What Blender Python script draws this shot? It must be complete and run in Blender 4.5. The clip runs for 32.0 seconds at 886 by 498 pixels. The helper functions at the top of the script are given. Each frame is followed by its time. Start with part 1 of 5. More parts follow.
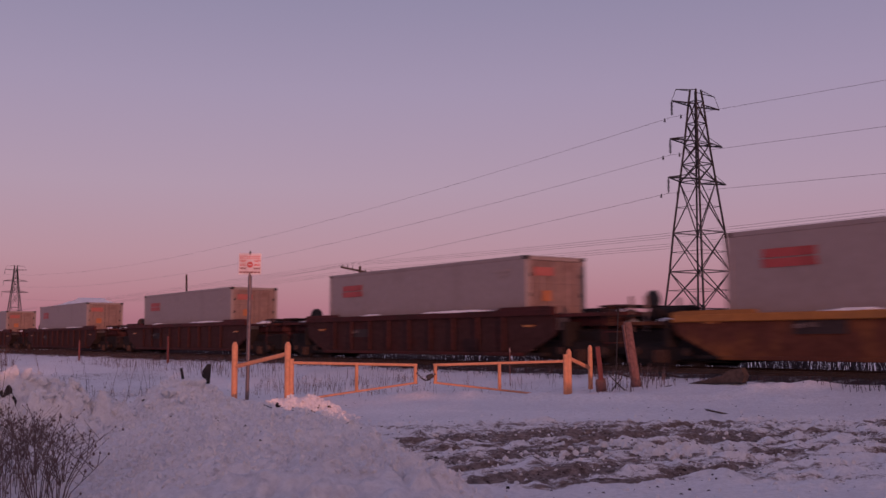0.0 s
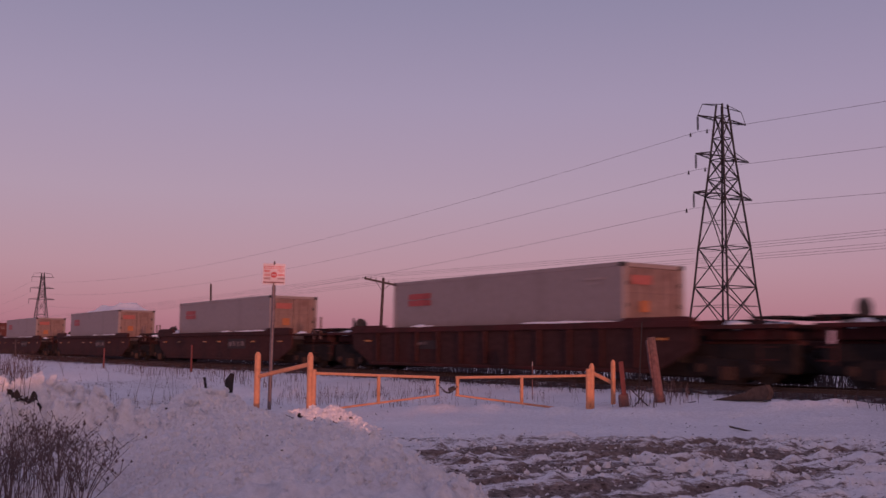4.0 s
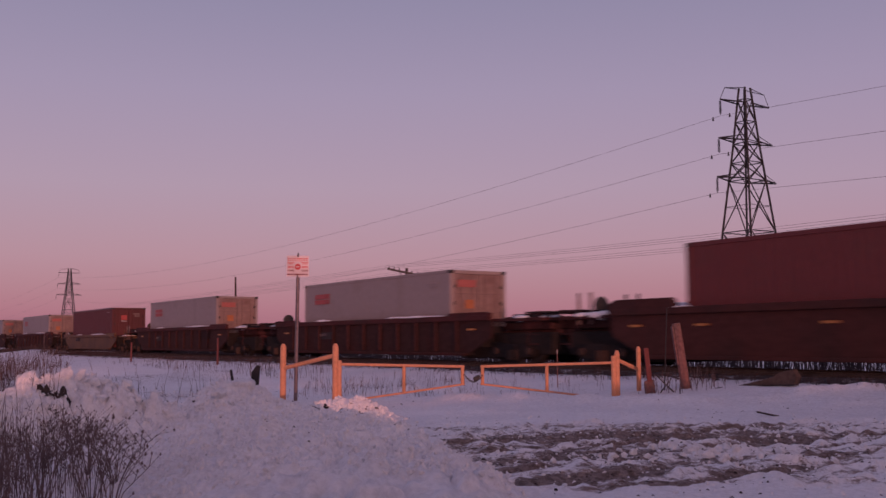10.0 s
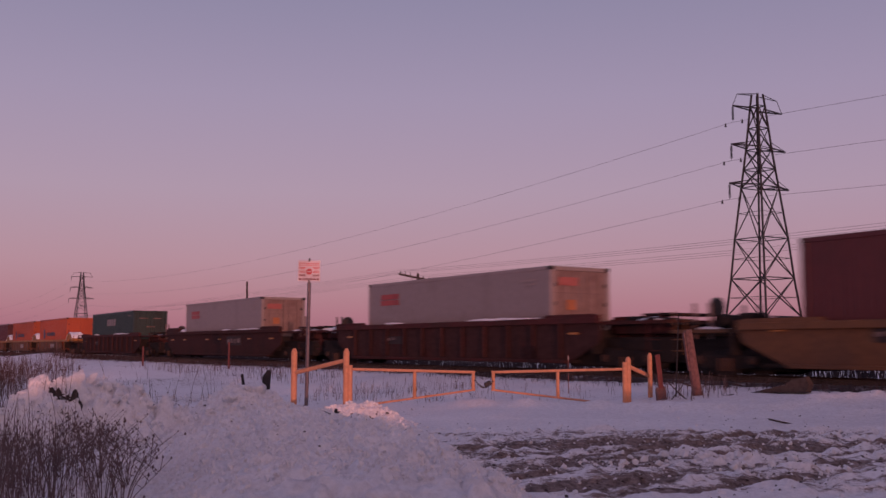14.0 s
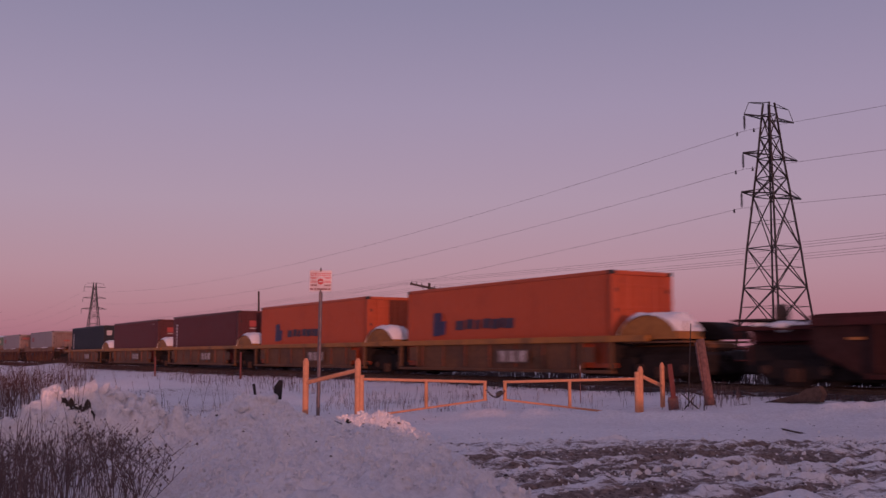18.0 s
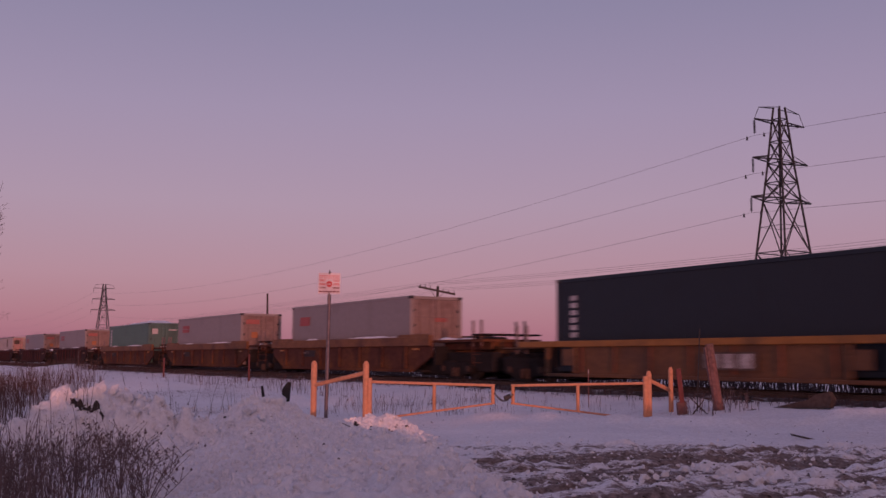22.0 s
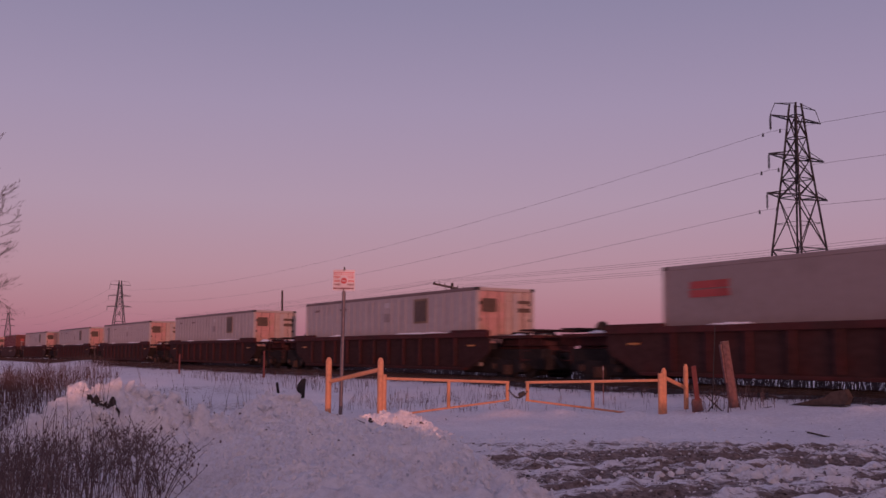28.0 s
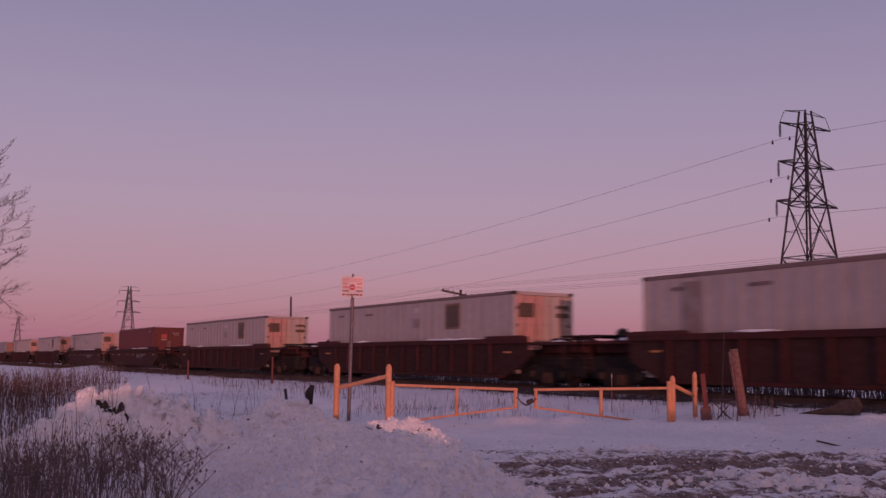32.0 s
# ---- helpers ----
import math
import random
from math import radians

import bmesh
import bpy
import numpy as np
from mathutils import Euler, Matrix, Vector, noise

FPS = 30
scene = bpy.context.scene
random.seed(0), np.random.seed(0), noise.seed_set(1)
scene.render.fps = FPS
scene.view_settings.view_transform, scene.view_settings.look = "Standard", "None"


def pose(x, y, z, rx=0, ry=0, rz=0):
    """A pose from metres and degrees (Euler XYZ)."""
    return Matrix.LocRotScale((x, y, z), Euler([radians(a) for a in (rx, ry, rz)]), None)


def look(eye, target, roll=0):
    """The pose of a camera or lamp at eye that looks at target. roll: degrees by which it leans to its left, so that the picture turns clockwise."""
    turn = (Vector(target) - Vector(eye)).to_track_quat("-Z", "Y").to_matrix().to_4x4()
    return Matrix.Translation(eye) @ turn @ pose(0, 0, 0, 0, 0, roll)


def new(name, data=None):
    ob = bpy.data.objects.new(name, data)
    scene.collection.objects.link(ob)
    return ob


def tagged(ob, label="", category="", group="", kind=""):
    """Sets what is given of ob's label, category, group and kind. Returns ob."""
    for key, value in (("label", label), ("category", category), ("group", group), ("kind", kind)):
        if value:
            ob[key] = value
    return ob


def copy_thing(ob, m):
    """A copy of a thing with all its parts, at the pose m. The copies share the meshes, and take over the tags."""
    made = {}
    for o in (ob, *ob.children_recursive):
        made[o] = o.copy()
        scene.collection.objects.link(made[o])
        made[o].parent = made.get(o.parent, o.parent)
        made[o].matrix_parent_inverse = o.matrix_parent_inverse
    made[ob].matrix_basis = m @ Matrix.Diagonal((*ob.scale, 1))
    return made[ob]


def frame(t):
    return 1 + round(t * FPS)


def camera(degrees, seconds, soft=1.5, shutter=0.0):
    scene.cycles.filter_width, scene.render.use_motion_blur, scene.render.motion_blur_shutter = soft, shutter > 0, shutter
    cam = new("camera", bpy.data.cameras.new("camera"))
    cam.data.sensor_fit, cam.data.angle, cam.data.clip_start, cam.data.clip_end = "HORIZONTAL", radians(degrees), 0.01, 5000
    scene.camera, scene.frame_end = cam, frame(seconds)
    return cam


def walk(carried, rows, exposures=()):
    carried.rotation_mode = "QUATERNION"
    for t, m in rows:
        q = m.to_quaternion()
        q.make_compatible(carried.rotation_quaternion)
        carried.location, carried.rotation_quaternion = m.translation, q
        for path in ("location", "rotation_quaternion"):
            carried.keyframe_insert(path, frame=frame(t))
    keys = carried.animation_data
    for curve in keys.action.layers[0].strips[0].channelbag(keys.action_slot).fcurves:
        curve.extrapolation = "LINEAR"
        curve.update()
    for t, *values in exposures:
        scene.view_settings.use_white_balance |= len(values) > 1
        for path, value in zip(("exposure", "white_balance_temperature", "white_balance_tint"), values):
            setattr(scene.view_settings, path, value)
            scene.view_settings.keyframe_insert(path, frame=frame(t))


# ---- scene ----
# A goods train passes a gated snowy crossing at dusk.
# x: to the right, y: ahead, z: up. The track runs along ALONG, ACROSS points from the camera over the track.
EYE = 1.3
ALONG = Vector((0.51683, -0.85609, 0.0))
ACROSS = Vector((0.85609, 0.51683, 0.0))
TRACK = 20.95          # distance of the track's middle line from the camera
RAIL_TOP = 0.557
SPEED = 18.04         # metres a second, towards ALONG
YAW = math.degrees(math.atan2(ALONG.y, ALONG.x))

cam = camera(47.07, 32.0, soft=1.5, shutter=0.5)
WALK = [
    (0, 95.092, 0.163, -4.100), (0.5, 94.923, -0.178, -3.994), (1, 95.218, 0.044, -3.820), (1.5, 95.472, -0.090, -3.533),
    (2, 95.689, -0.338, -3.242), (2.5, 95.821, -0.376, -3.096), (3, 95.737, -0.512, -2.902), (3.5, 95.831, -0.693, -2.892),
    (5.5, 95.524, -0.044, -2.327), (6, 95.599, -0.050, -1.957), (6.5, 95.670, -0.089, -1.629), (7, 95.596, -0.052, -1.595),
    (7.5, 95.501, -0.069, -1.770), (8, 95.524, -0.179, -1.741), (8.5, 95.500, -0.090, -1.695), (9, 95.396, 0.093, -1.600),
    (9.5, 95.173, 0.311, -1.522), (10, 95.184, 0.220, -1.469), (10.5, 95.434, 0.132, -1.428), (11, 95.528, 0.049, -1.401),
    (11.5, 95.430, -0.062, -1.351), (12, 95.491, 0.044, -1.247), (12.5, 95.558, 0.017, -1.157), (13, 95.614, -0.086, -1.046),
    (13.5, 95.605, -0.158, -0.956), (14, 95.488, -0.075, -0.859), (14.5, 95.422, -0.116, -0.748), (16.5, 95.737, 0.006, -0.488),
    (17, 95.902, -0.051, -0.359), (17.5, 96.058, -0.068, -0.284), (18, 96.033, -0.007, -0.214), (18.5, 96.112, -0.043, -0.081),
    (19, 96.162, 0.003, 0.000), (19.5, 96.198, -0.133, 0.053), (20, 96.196, -0.177, 0.156), (20.5, 96.205, -0.215, 0.228),
    (21, 96.224, -0.363, 0.217), (21.5, 96.261, -0.313, 0.258), (22, 96.209, -0.356, 0.244), (22.5, 96.135, -0.380, 0.328),
    (23, 96.044, -0.324, 0.398), (23.5, 95.960, -0.256, 0.468), (24, 95.912, -0.266, 0.598), (24.5, 95.896, -0.177, 0.585),
    (25, 95.960, -0.071, 0.635), (25.5, 96.037, -0.150, 0.684), (27.5, 95.981, -0.457, 0.954), (28, 96.024, -0.438, 1.052),
    (28.5, 96.041, -0.549, 1.094), (29, 96.134, -0.612, 1.143), (29.5, 96.137, -0.627, 1.154), (30, 96.213, -0.631, 1.198),
    (30.5, 96.243, -0.684, 1.266), (31, 96.291, -0.689, 1.317), (31.5, 96.324, -0.607, 1.371), (32, 96.398, -0.668, 1.515),
]
walk(cam, [(t, pose(0, 0, EYE, rx, ry, rz)) for t, rx, ry, rz in WALK], [(0, 0.10, 6500, 6), (10, 0.10, 6500, 6), (17, 0.05, 6500, 6), (21, 0.04, 6500, 9), (32, 0.04, 6500, 10)])

# ---- sky and sun ----
SUN_HIGH = radians(1.955)
SUN_TURN = math.atan2(ALONG.x, ALONG.y) + radians(16.5)
TO_SUN = Vector((math.sin(SUN_TURN) * math.cos(SUN_HIGH), math.cos(SUN_TURN) * math.cos(SUN_HIGH), math.sin(SUN_HIGH)))


def make_sky():
    world = bpy.data.worlds.new("dusk_sky")
    scene.world = world
    world.use_nodes = True
    nt = world.node_tree
    nt.nodes.clear()
    add = nt.nodes.new
    out, back = add("ShaderNodeOutputWorld"), add("ShaderNodeBackground")
    sky = add("ShaderNodeTexSky")
    sky.sky_type, sky.sun_disc = "NISHITA", False
    sky.sun_elevation, sky.sun_rotation = SUN_HIGH, SUN_TURN
    coord, split, ramp = add("ShaderNodeTexCoord"), add("ShaderNodeSeparateXYZ"), add("ShaderNodeValToRGB")
    nt.links.new(coord.outputs["Generated"], split.inputs[0])
    nt.links.new(split.outputs["Z"], ramp.inputs[0])
    stops = ((0.0, (0.300, 0.114, 0.172)), (0.031, (0.347, 0.146, 0.224)), (0.08, (0.372, 0.195, 0.292)), (0.15, (0.354, 0.230, 0.346)),
             (0.24, (0.301, 0.221, 0.354)), (0.335, (0.230, 0.188, 0.315)), (0.53, (0.170, 0.150, 0.275)), (1.0, (0.142, 0.126, 0.255)))
    ramp.color_ramp.elements.remove(ramp.color_ramp.elements[1])
    for n, (at, colour) in enumerate(stops):
        e = ramp.color_ramp.elements[0] if n == 0 else ramp.color_ramp.elements.new(at)
        e.position, e.color = at, (*colour, 1)
    # the glow that spreads round the setting sun
    dot = add("ShaderNodeVectorMath")
    dot.operation = "DOT_PRODUCT"
    dot.inputs[1].default_value = TO_SUN
    nt.links.new(coord.outputs["Generated"], dot.inputs[0])
    near = add("ShaderNodeMapRange")
    near.interpolation_type = "SMOOTHERSTEP"
    near.inputs["From Min"].default_value, near.inputs["From Max"].default_value = 0.25, 1.0
    nt.links.new(dot.outputs["Value"], near.inputs["Value"])
    glow = add("ShaderNodeMix")
    glow.data_type = "RGBA"
    glow.inputs["B"].default_value = (0.50, 0.248, 0.272, 1)
    nt.links.new(near.outputs[0], glow.inputs["Factor"])
    nt.links.new(ramp.outputs[0], glow.inputs["A"])
    mix = add("ShaderNodeMix")
    mix.data_type, mix.blend_type = "RGBA", "ADD"
    mix.inputs["Factor"].default_value = 0.03
    nt.links.new(glow.outputs["Result"], mix.inputs["A"])
    nt.links.new(sky.outputs[0], mix.inputs["B"])
    nt.links.new(mix.outputs["Result"], back.inputs["Color"])
    back.inputs["Strength"].default_value = 1.0
    nt.links.new(back.outputs[0], out.inputs[0])


make_sky()
sun = new("sun", bpy.data.lights.new("sun", "SUN"))
sun.data.energy, sun.data.angle, sun.data.color = 1.6, radians(0.35), (1.0, 0.37, 0.31)
sun.matrix_world = look(TO_SUN * 50, (0, 0, 0))


# ---- materials ----
def material(name, colour, rough=0.7, metal=0.0, scale=6.0, vary=0.25, bump=0.15, dirt=None, dirt_scale=1.2, dirt_at=0.6, random_tone=0.0, spec=0.4):
    """A surface with fine grain, broad stains of a second colour and fine relief, at real size."""
    m = bpy.data.materials.new(name)
    m.use_nodes = True
    nt = m.node_tree
    add, link = nt.nodes.new, nt.links.new
    b = nt.nodes["Principled BSDF"]
    coord = add("ShaderNodeTexCoord")
    fine, broad = add("ShaderNodeTexNoise"), add("ShaderNodeTexNoise")
    fine.inputs["Scale"].default_value, fine.inputs["Detail"].default_value = scale, 6
    broad.inputs["Scale"].default_value, broad.inputs["Detail"].default_value = dirt_scale, 5
    link(coord.outputs["Object"], fine.inputs["Vector"])
    link(coord.outputs["Object"], broad.inputs["Vector"])
    tone = add("ShaderNodeMapRange")
    tone.inputs["To Min"].default_value, tone.inputs["To Max"].default_value = 1 - vary, 1 + vary
    tone.inputs["From Min"].default_value, tone.inputs["From Max"].default_value = 0.25, 0.75
    link(fine.outputs[0], tone.inputs["Value"])
    base = add("ShaderNodeMix")
    base.data_type, base.blend_type = "RGBA", "MIX"
    base.inputs["A"].default_value = (*colour, 1)
    base.inputs["B"].default_value = (*(dirt or [c * 0.6 for c in colour]), 1)
    edge = add("ShaderNodeMapRange")
    edge.inputs["From Min"].default_value, edge.inputs["From Max"].default_value = dirt_at - 0.08, dirt_at + 0.12
    link(broad.outputs[0], edge.inputs["Value"])
    link(edge.outputs[0], base.inputs["Factor"])
    mul = add("ShaderNodeVectorMath")
    mul.operation = "SCALE"
    link(base.outputs["Result"], mul.inputs[0])
    if random_tone:
        info, r, prod = add("ShaderNodeObjectInfo"), add("ShaderNodeMapRange"), add("ShaderNodeMath")
        r.inputs["To Min"].default_value, r.inputs["To Max"].default_value = 1 - random_tone, 1 + random_tone
        link(info.outputs["Random"], r.inputs["Value"])
        prod.operation = "MULTIPLY"
        link(tone.outputs[0], prod.inputs[0]), link(r.outputs[0], prod.inputs[1])
        link(prod.outputs[0], mul.inputs["Scale"])
    else:
        link(tone.outputs[0], mul.inputs["Scale"])
    link(mul.outputs[0], b.inputs["Base Color"])
    b.inputs["Roughness"].default_value, b.inputs["Metallic"].default_value = rough, metal
    b.inputs["Specular IOR Level"].default_value = spec
    if bump:
        bm = add("ShaderNodeBump")
        bm.inputs["Strength"].default_value, bm.inputs["Distance"].default_value = bump, 0.02
        link(fine.outputs[0], bm.inputs["Height"])
        link(bm.outputs[0], b.inputs["Normal"])
    return m


def snow_material(name, mud=False):
    """Snow with crumbs and drift tone; on the crossing, wheel tracks worn down to brown mud."""
    m = bpy.data.materials.new(name)
    m.use_nodes = True
    nt = m.node_tree
    add, link = nt.nodes.new, nt.links.new
    b = nt.nodes["Principled BSDF"]
    coord = add("ShaderNodeTexCoord")
    grain, drift = add("ShaderNodeTexNoise"), add("ShaderNodeTexNoise")
    grain.inputs["Scale"].default_value, grain.inputs["Detail"].default_value = 7.0, 10
    drift.inputs["Scale"].default_value, drift.inputs["Detail"].default_value = 0.5, 4
    link(coord.outputs["Object"], grain.inputs["Vector"]), link(coord.outputs["Object"], drift.inputs["Vector"])
    ramp = add("ShaderNodeValToRGB")
    ramp.color_ramp.elements[0].position, ramp.color_ramp.elements[0].color = 0.3, (0.80, 0.80, 0.82, 1)
    ramp.color_ramp.elements[1].position, ramp.color_ramp.elements[1].color = 0.7, (0.90, 0.90, 0.915, 1)
    link(drift.outputs[0], ramp.inputs[0])
    # trodden and soiled crumbs; the tone also paints in shade between the crumbs
    fine, soil_shade, tint = add("ShaderNodeTexNoise"), add("ShaderNodeMapRange"), add("ShaderNodeVectorMath")
    fine.inputs["Scale"].default_value, fine.inputs["Detail"].default_value, fine.inputs["Roughness"].default_value = 15.0, 8, 0.72
    link(coord.outputs["Object"], fine.inputs["Vector"])
    soil_shade.inputs["From Min"].default_value, soil_shade.inputs["From Max"].default_value = 0.36, 0.58
    soil_shade.inputs["To Min"].default_value, soil_shade.inputs["To Max"].default_value = 0.87, 1.05
    link(fine.outputs[0], soil_shade.inputs["Value"])
    tint.operation = "SCALE"
    link(ramp.outputs[0], tint.inputs[0]), link(soil_shade.outputs[0], tint.inputs["Scale"])
    colour = tint.outputs[0]
    if mud:
        att = add("ShaderNodeAttribute")
        att.attribute_name = "mud"
        crumbs = add("ShaderNodeTexNoise")
        crumbs.inputs["Scale"].default_value, crumbs.inputs["Detail"].default_value, crumbs.inputs["Roughness"].default_value = 6.0, 12, 0.78
        stretch = add("ShaderNodeMapping")
        stretch.inputs["Scale"].default_value = (0.7, 1.8, 1.0)
        link(coord.outputs["Object"], stretch.inputs["Vector"]), link(stretch.outputs[0], crumbs.inputs["Vector"])
        total = add("ShaderNodeMath")
        total.operation = "MULTIPLY_ADD"
        total.inputs[1].default_value = 1.5
        link(crumbs.outputs[0], total.inputs[0]), link(att.outputs["Fac"], total.inputs[2])
        worn = add("ShaderNodeMapRange")
        worn.inputs["From Min"].default_value, worn.inputs["From Max"].default_value = 1.19, 1.34
        link(total.outputs[0], worn.inputs["Value"])
        earth = add("ShaderNodeMix")
        earth.data_type = "RGBA"
        soil_tone = add("ShaderNodeValToRGB")
        soil_tone.color_ramp.elements[0].position, soil_tone.color_ramp.elements[0].color = 0.40, (0.115, 0.083, 0.072, 1)
        soil_tone.color_ramp.elements[1].position, soil_tone.color_ramp.elements[1].color = 0.62, (0.33, 0.26, 0.232, 1)
        link(fine.outputs[0], soil_tone.inputs[0]), link(soil_tone.outputs[0], earth.inputs["B"])
        link(worn.outputs[0], earth.inputs["Factor"]), link(colour, earth.inputs["A"])
        colour = earth.outputs["Result"]
    link(colour, b.inputs["Base Color"])
    b.inputs["Roughness"].default_value = 0.75
    b.inputs["Specular IOR Level"].default_value = 0.25
    bump = add("ShaderNodeBump")
    bump.inputs["Strength"].default_value, bump.inputs["Distance"].default_value = 0.6, 0.06
    crisp = add("ShaderNodeBump")
    crisp.inputs["Strength"].default_value, crisp.inputs["Distance"].default_value = 0.8, 0.032
    link(grain.outputs[0], bump.inputs["Height"]), link(fine.outputs[0], crisp.inputs["Height"])
    link(bump.outputs[0], crisp.inputs["Normal"]), link(crisp.outputs[0], b.inputs["Normal"])
    return m


SNOW_GROUND = snow_material("snow_ground", mud=True)
SNOW = snow_material("snow")
STEEL_DARK = material("dark_steel", (0.035, 0.033, 0.035), 0.6, 0.3, 20, 0.3, 0.1, (0.06, 0.035, 0.025))
TOWER_STEEL = material("tower_steel", (0.03, 0.03, 0.033), 0.7, 0.3, 8, 0.2, 0.05)
WIRE = material("wire_metal", (0.16, 0.14, 0.15), 0.6, 0.2, 8, 0.1, 0.0)
INSULATOR = material("insulator_glass", (0.03, 0.025, 0.03), 0.3, 0.0, 8, 0.1, 0.0)
RUST = material("rusty_steel", (0.075, 0.042, 0.032), 0.8, 0.2, 25, 0.35, 0.3, (0.06, 0.035, 0.025))
RAIL_STEEL = material("rail_steel", (0.10, 0.075, 0.06), 0.45, 0.7, 30, 0.3, 0.1)
GATE_YELLOW = material("gate_yellow_paint", (0.58, 0.27, 0.15), 0.6, 0.0, 14, 0.18, 0.12, (0.40, 0.20, 0.10), 2.5, 0.62)
SIGN_POST = material("sign_post_steel", (0.16, 0.13, 0.14), 0.5, 0.5, 18, 0.25, 0.1)
SIGN_WHITE = material("sign_white", (0.70, 0.61, 0.63), 0.4, 0.0, 10, 0.06, 0.0)
SIGN_INK = material("sign_dark_ink", (0.20, 0.05, 0.06), 0.5, 0.0, 10, 0.1, 0.0)
SIGN_RED = material("sign_red", (0.60, 0.075, 0.08), 0.45, 0.0, 10, 0.1, 0.0)
BLACK = material("black_rubber", (0.025, 0.022, 0.025), 0.8, 0.0, 10, 0.3, 0.2)
WOOD_OLD = material("weathered_wood", (0.175, 0.088, 0.082), 0.85, 0.0, 12, 0.4, 0.4, (0.11, 0.08, 0.07), 1.5, 0.55)
WOOD_DARK = material("creosoted_wood", (0.06, 0.045, 0.04), 0.85, 0.0, 12, 0.4, 0.4)
RED_PAINT = material("red_paint", (0.14, 0.038, 0.036), 0.6, 0.0, 12, 0.25, 0.15, (0.14, 0.05, 0.045))
BALLAST = material("snowy_ballast", (0.055, 0.047, 0.048), 0.95, 0.0, 14, 0.6, 0.9, (0.45, 0.45, 0.48), 2.2, 0.60)
STALK = material("dry_stalk", (0.105, 0.06, 0.052), 0.9, 0.0, 5, 0.4, 0.0)
GRASS_DARK = material("dark_dead_grass", (0.062, 0.045, 0.046), 0.95, 0.0, 5, 0.4, 0.0)
STALK_DARK = material("dark_stalk", (0.15, 0.108, 0.105), 0.9, 0.0, 5, 0.4, 0.0)
BARK = material("bare_bark", (0.085, 0.06, 0.058), 0.9, 0.0, 10, 0.4, 0.2)
EARTH = material("frozen_earth", (0.05, 0.038, 0.034), 0.95, 0.0, 9, 0.4, 0.0)
WHEEL_STEEL = material("wheel_steel", (0.03, 0.024, 0.022), 0.7, 0.3, 20, 0.3, 0.1)
CAR_MAROON = material("car_maroon_paint", (0.068, 0.022, 0.022), 0.8, 0.0, 9, 0.3, 0.12, (0.045, 0.022, 0.02), 0.9, 0.55, 0.15, spec=0.15)
CAR_BROWN = material("car_brown_paint", (0.056, 0.022, 0.02), 0.8, 0.0, 9, 0.3, 0.12, (0.04, 0.02, 0.019), 0.9, 0.55, 0.15, spec=0.15)
# recessed side plates: the shade under the chord is put into this colour
CAR_PANEL = material("car_shaded_panel", (0.048, 0.024, 0.023), 0.85, 0.0, 7, 0.35, 0.12, (0.055, 0.02, 0.018), 1.3, 0.6, 0.15, spec=0.12)
CAR_RED = material("car_red_posts", (0.060, 0.023, 0.021), 0.8, 0.0, 9, 0.3, 0.12, (0.05, 0.02, 0.018), 1.5, 0.55, 0.15, spec=0.15)
CAR_RUSTED = material("car_rusted_paint", (0.085, 0.034, 0.024), 0.8, 0.0, 7, 0.35, 0.12, (0.17, 0.07, 0.028), 0.7, 0.56, 0.15, spec=0.15)
CAR_MUSTARD = material("car_mustard_chord", (0.20, 0.085, 0.035), 0.7, 0.0, 7, 0.3, 0.12, (0.10, 0.04, 0.025), 0.8, 0.55, 0.12)
CAR_GOLD = material("car_gold_paint", (0.32, 0.135, 0.03), 0.6, 0.0, 9, 0.25, 0.12, (0.17, 0.085, 0.03), 0.8, 0.56, 0.12)
CAR_POST = material("car_rusty_posts", (0.17, 0.05, 0.024), 0.7, 0.0, 9, 0.3, 0.1, (0.12, 0.05, 0.024), 1.5, 0.55, 0.2)
CAR_OLIVE = material("car_dull_gold_paint", (0.135, 0.062, 0.026), 0.65, 0.0, 9, 0.3, 0.12, (0.09, 0.045, 0.025), 0.8, 0.52, 0.1)
CAR_DARK = material("car_underframe", (0.028, 0.023, 0.023), 0.9, 0.0, 12, 0.3, 0.1, spec=0.1)
STENCIL_DIM = material("stencil_worn", (0.20, 0.15, 0.145), 0.8, 0.0, 14, 0.35, 0.0, (0.08, 0.05, 0.045), 3, 0.5)
STENCIL_PLATE = material("stencil_plate_brown", (0.034, 0.024, 0.025), 0.8, 0.0, 10, 0.3, 0.0)
STENCIL = material("stencil_white", (0.42, 0.39, 0.39), 0.7, 0.0, 14, 0.35, 0.0, (0.25, 0.2, 0.19), 3, 0.5)
REFLECTOR = material("reflector_strip", (0.42, 0.18, 0.05), 0.35, 0.0, 10, 0.1, 0.0)
BOX_GREY = material("box_grey_paint", (0.262, 0.217, 0.212), 0.5, 0.0, 5, 0.10, 0.04, (0.225, 0.185, 0.178), 0.7, 0.58, 0.05)
BOX_DOOR_GREY = material("box_door_grey", (0.215, 0.15, 0.137), 0.5, 0.0, 6, 0.2, 0.05, (0.16, 0.10, 0.088), 1.3, 0.56, 0.06)
BOX_WHITE = material("box_white_paint", (0.365, 0.318, 0.314), 0.45, 0.0, 5, 0.10, 0.04, (0.32, 0.27, 0.26), 0.8, 0.58, 0.05)
BOX_SUNLIT_SALMON = material("box_sunlit_salmon_door", (0.45, 0.245, 0.225), 0.5, 0.0, 5, 0.15, 0.04, (0.36, 0.23, 0.18), 1.3, 0.52)
BOX_DULL = material("box_dull_grey_paint", (0.285, 0.235, 0.225), 0.55, 0.0, 5, 0.08, 0.04, (0.25, 0.20, 0.185), 0.7, 0.58, 0.05)
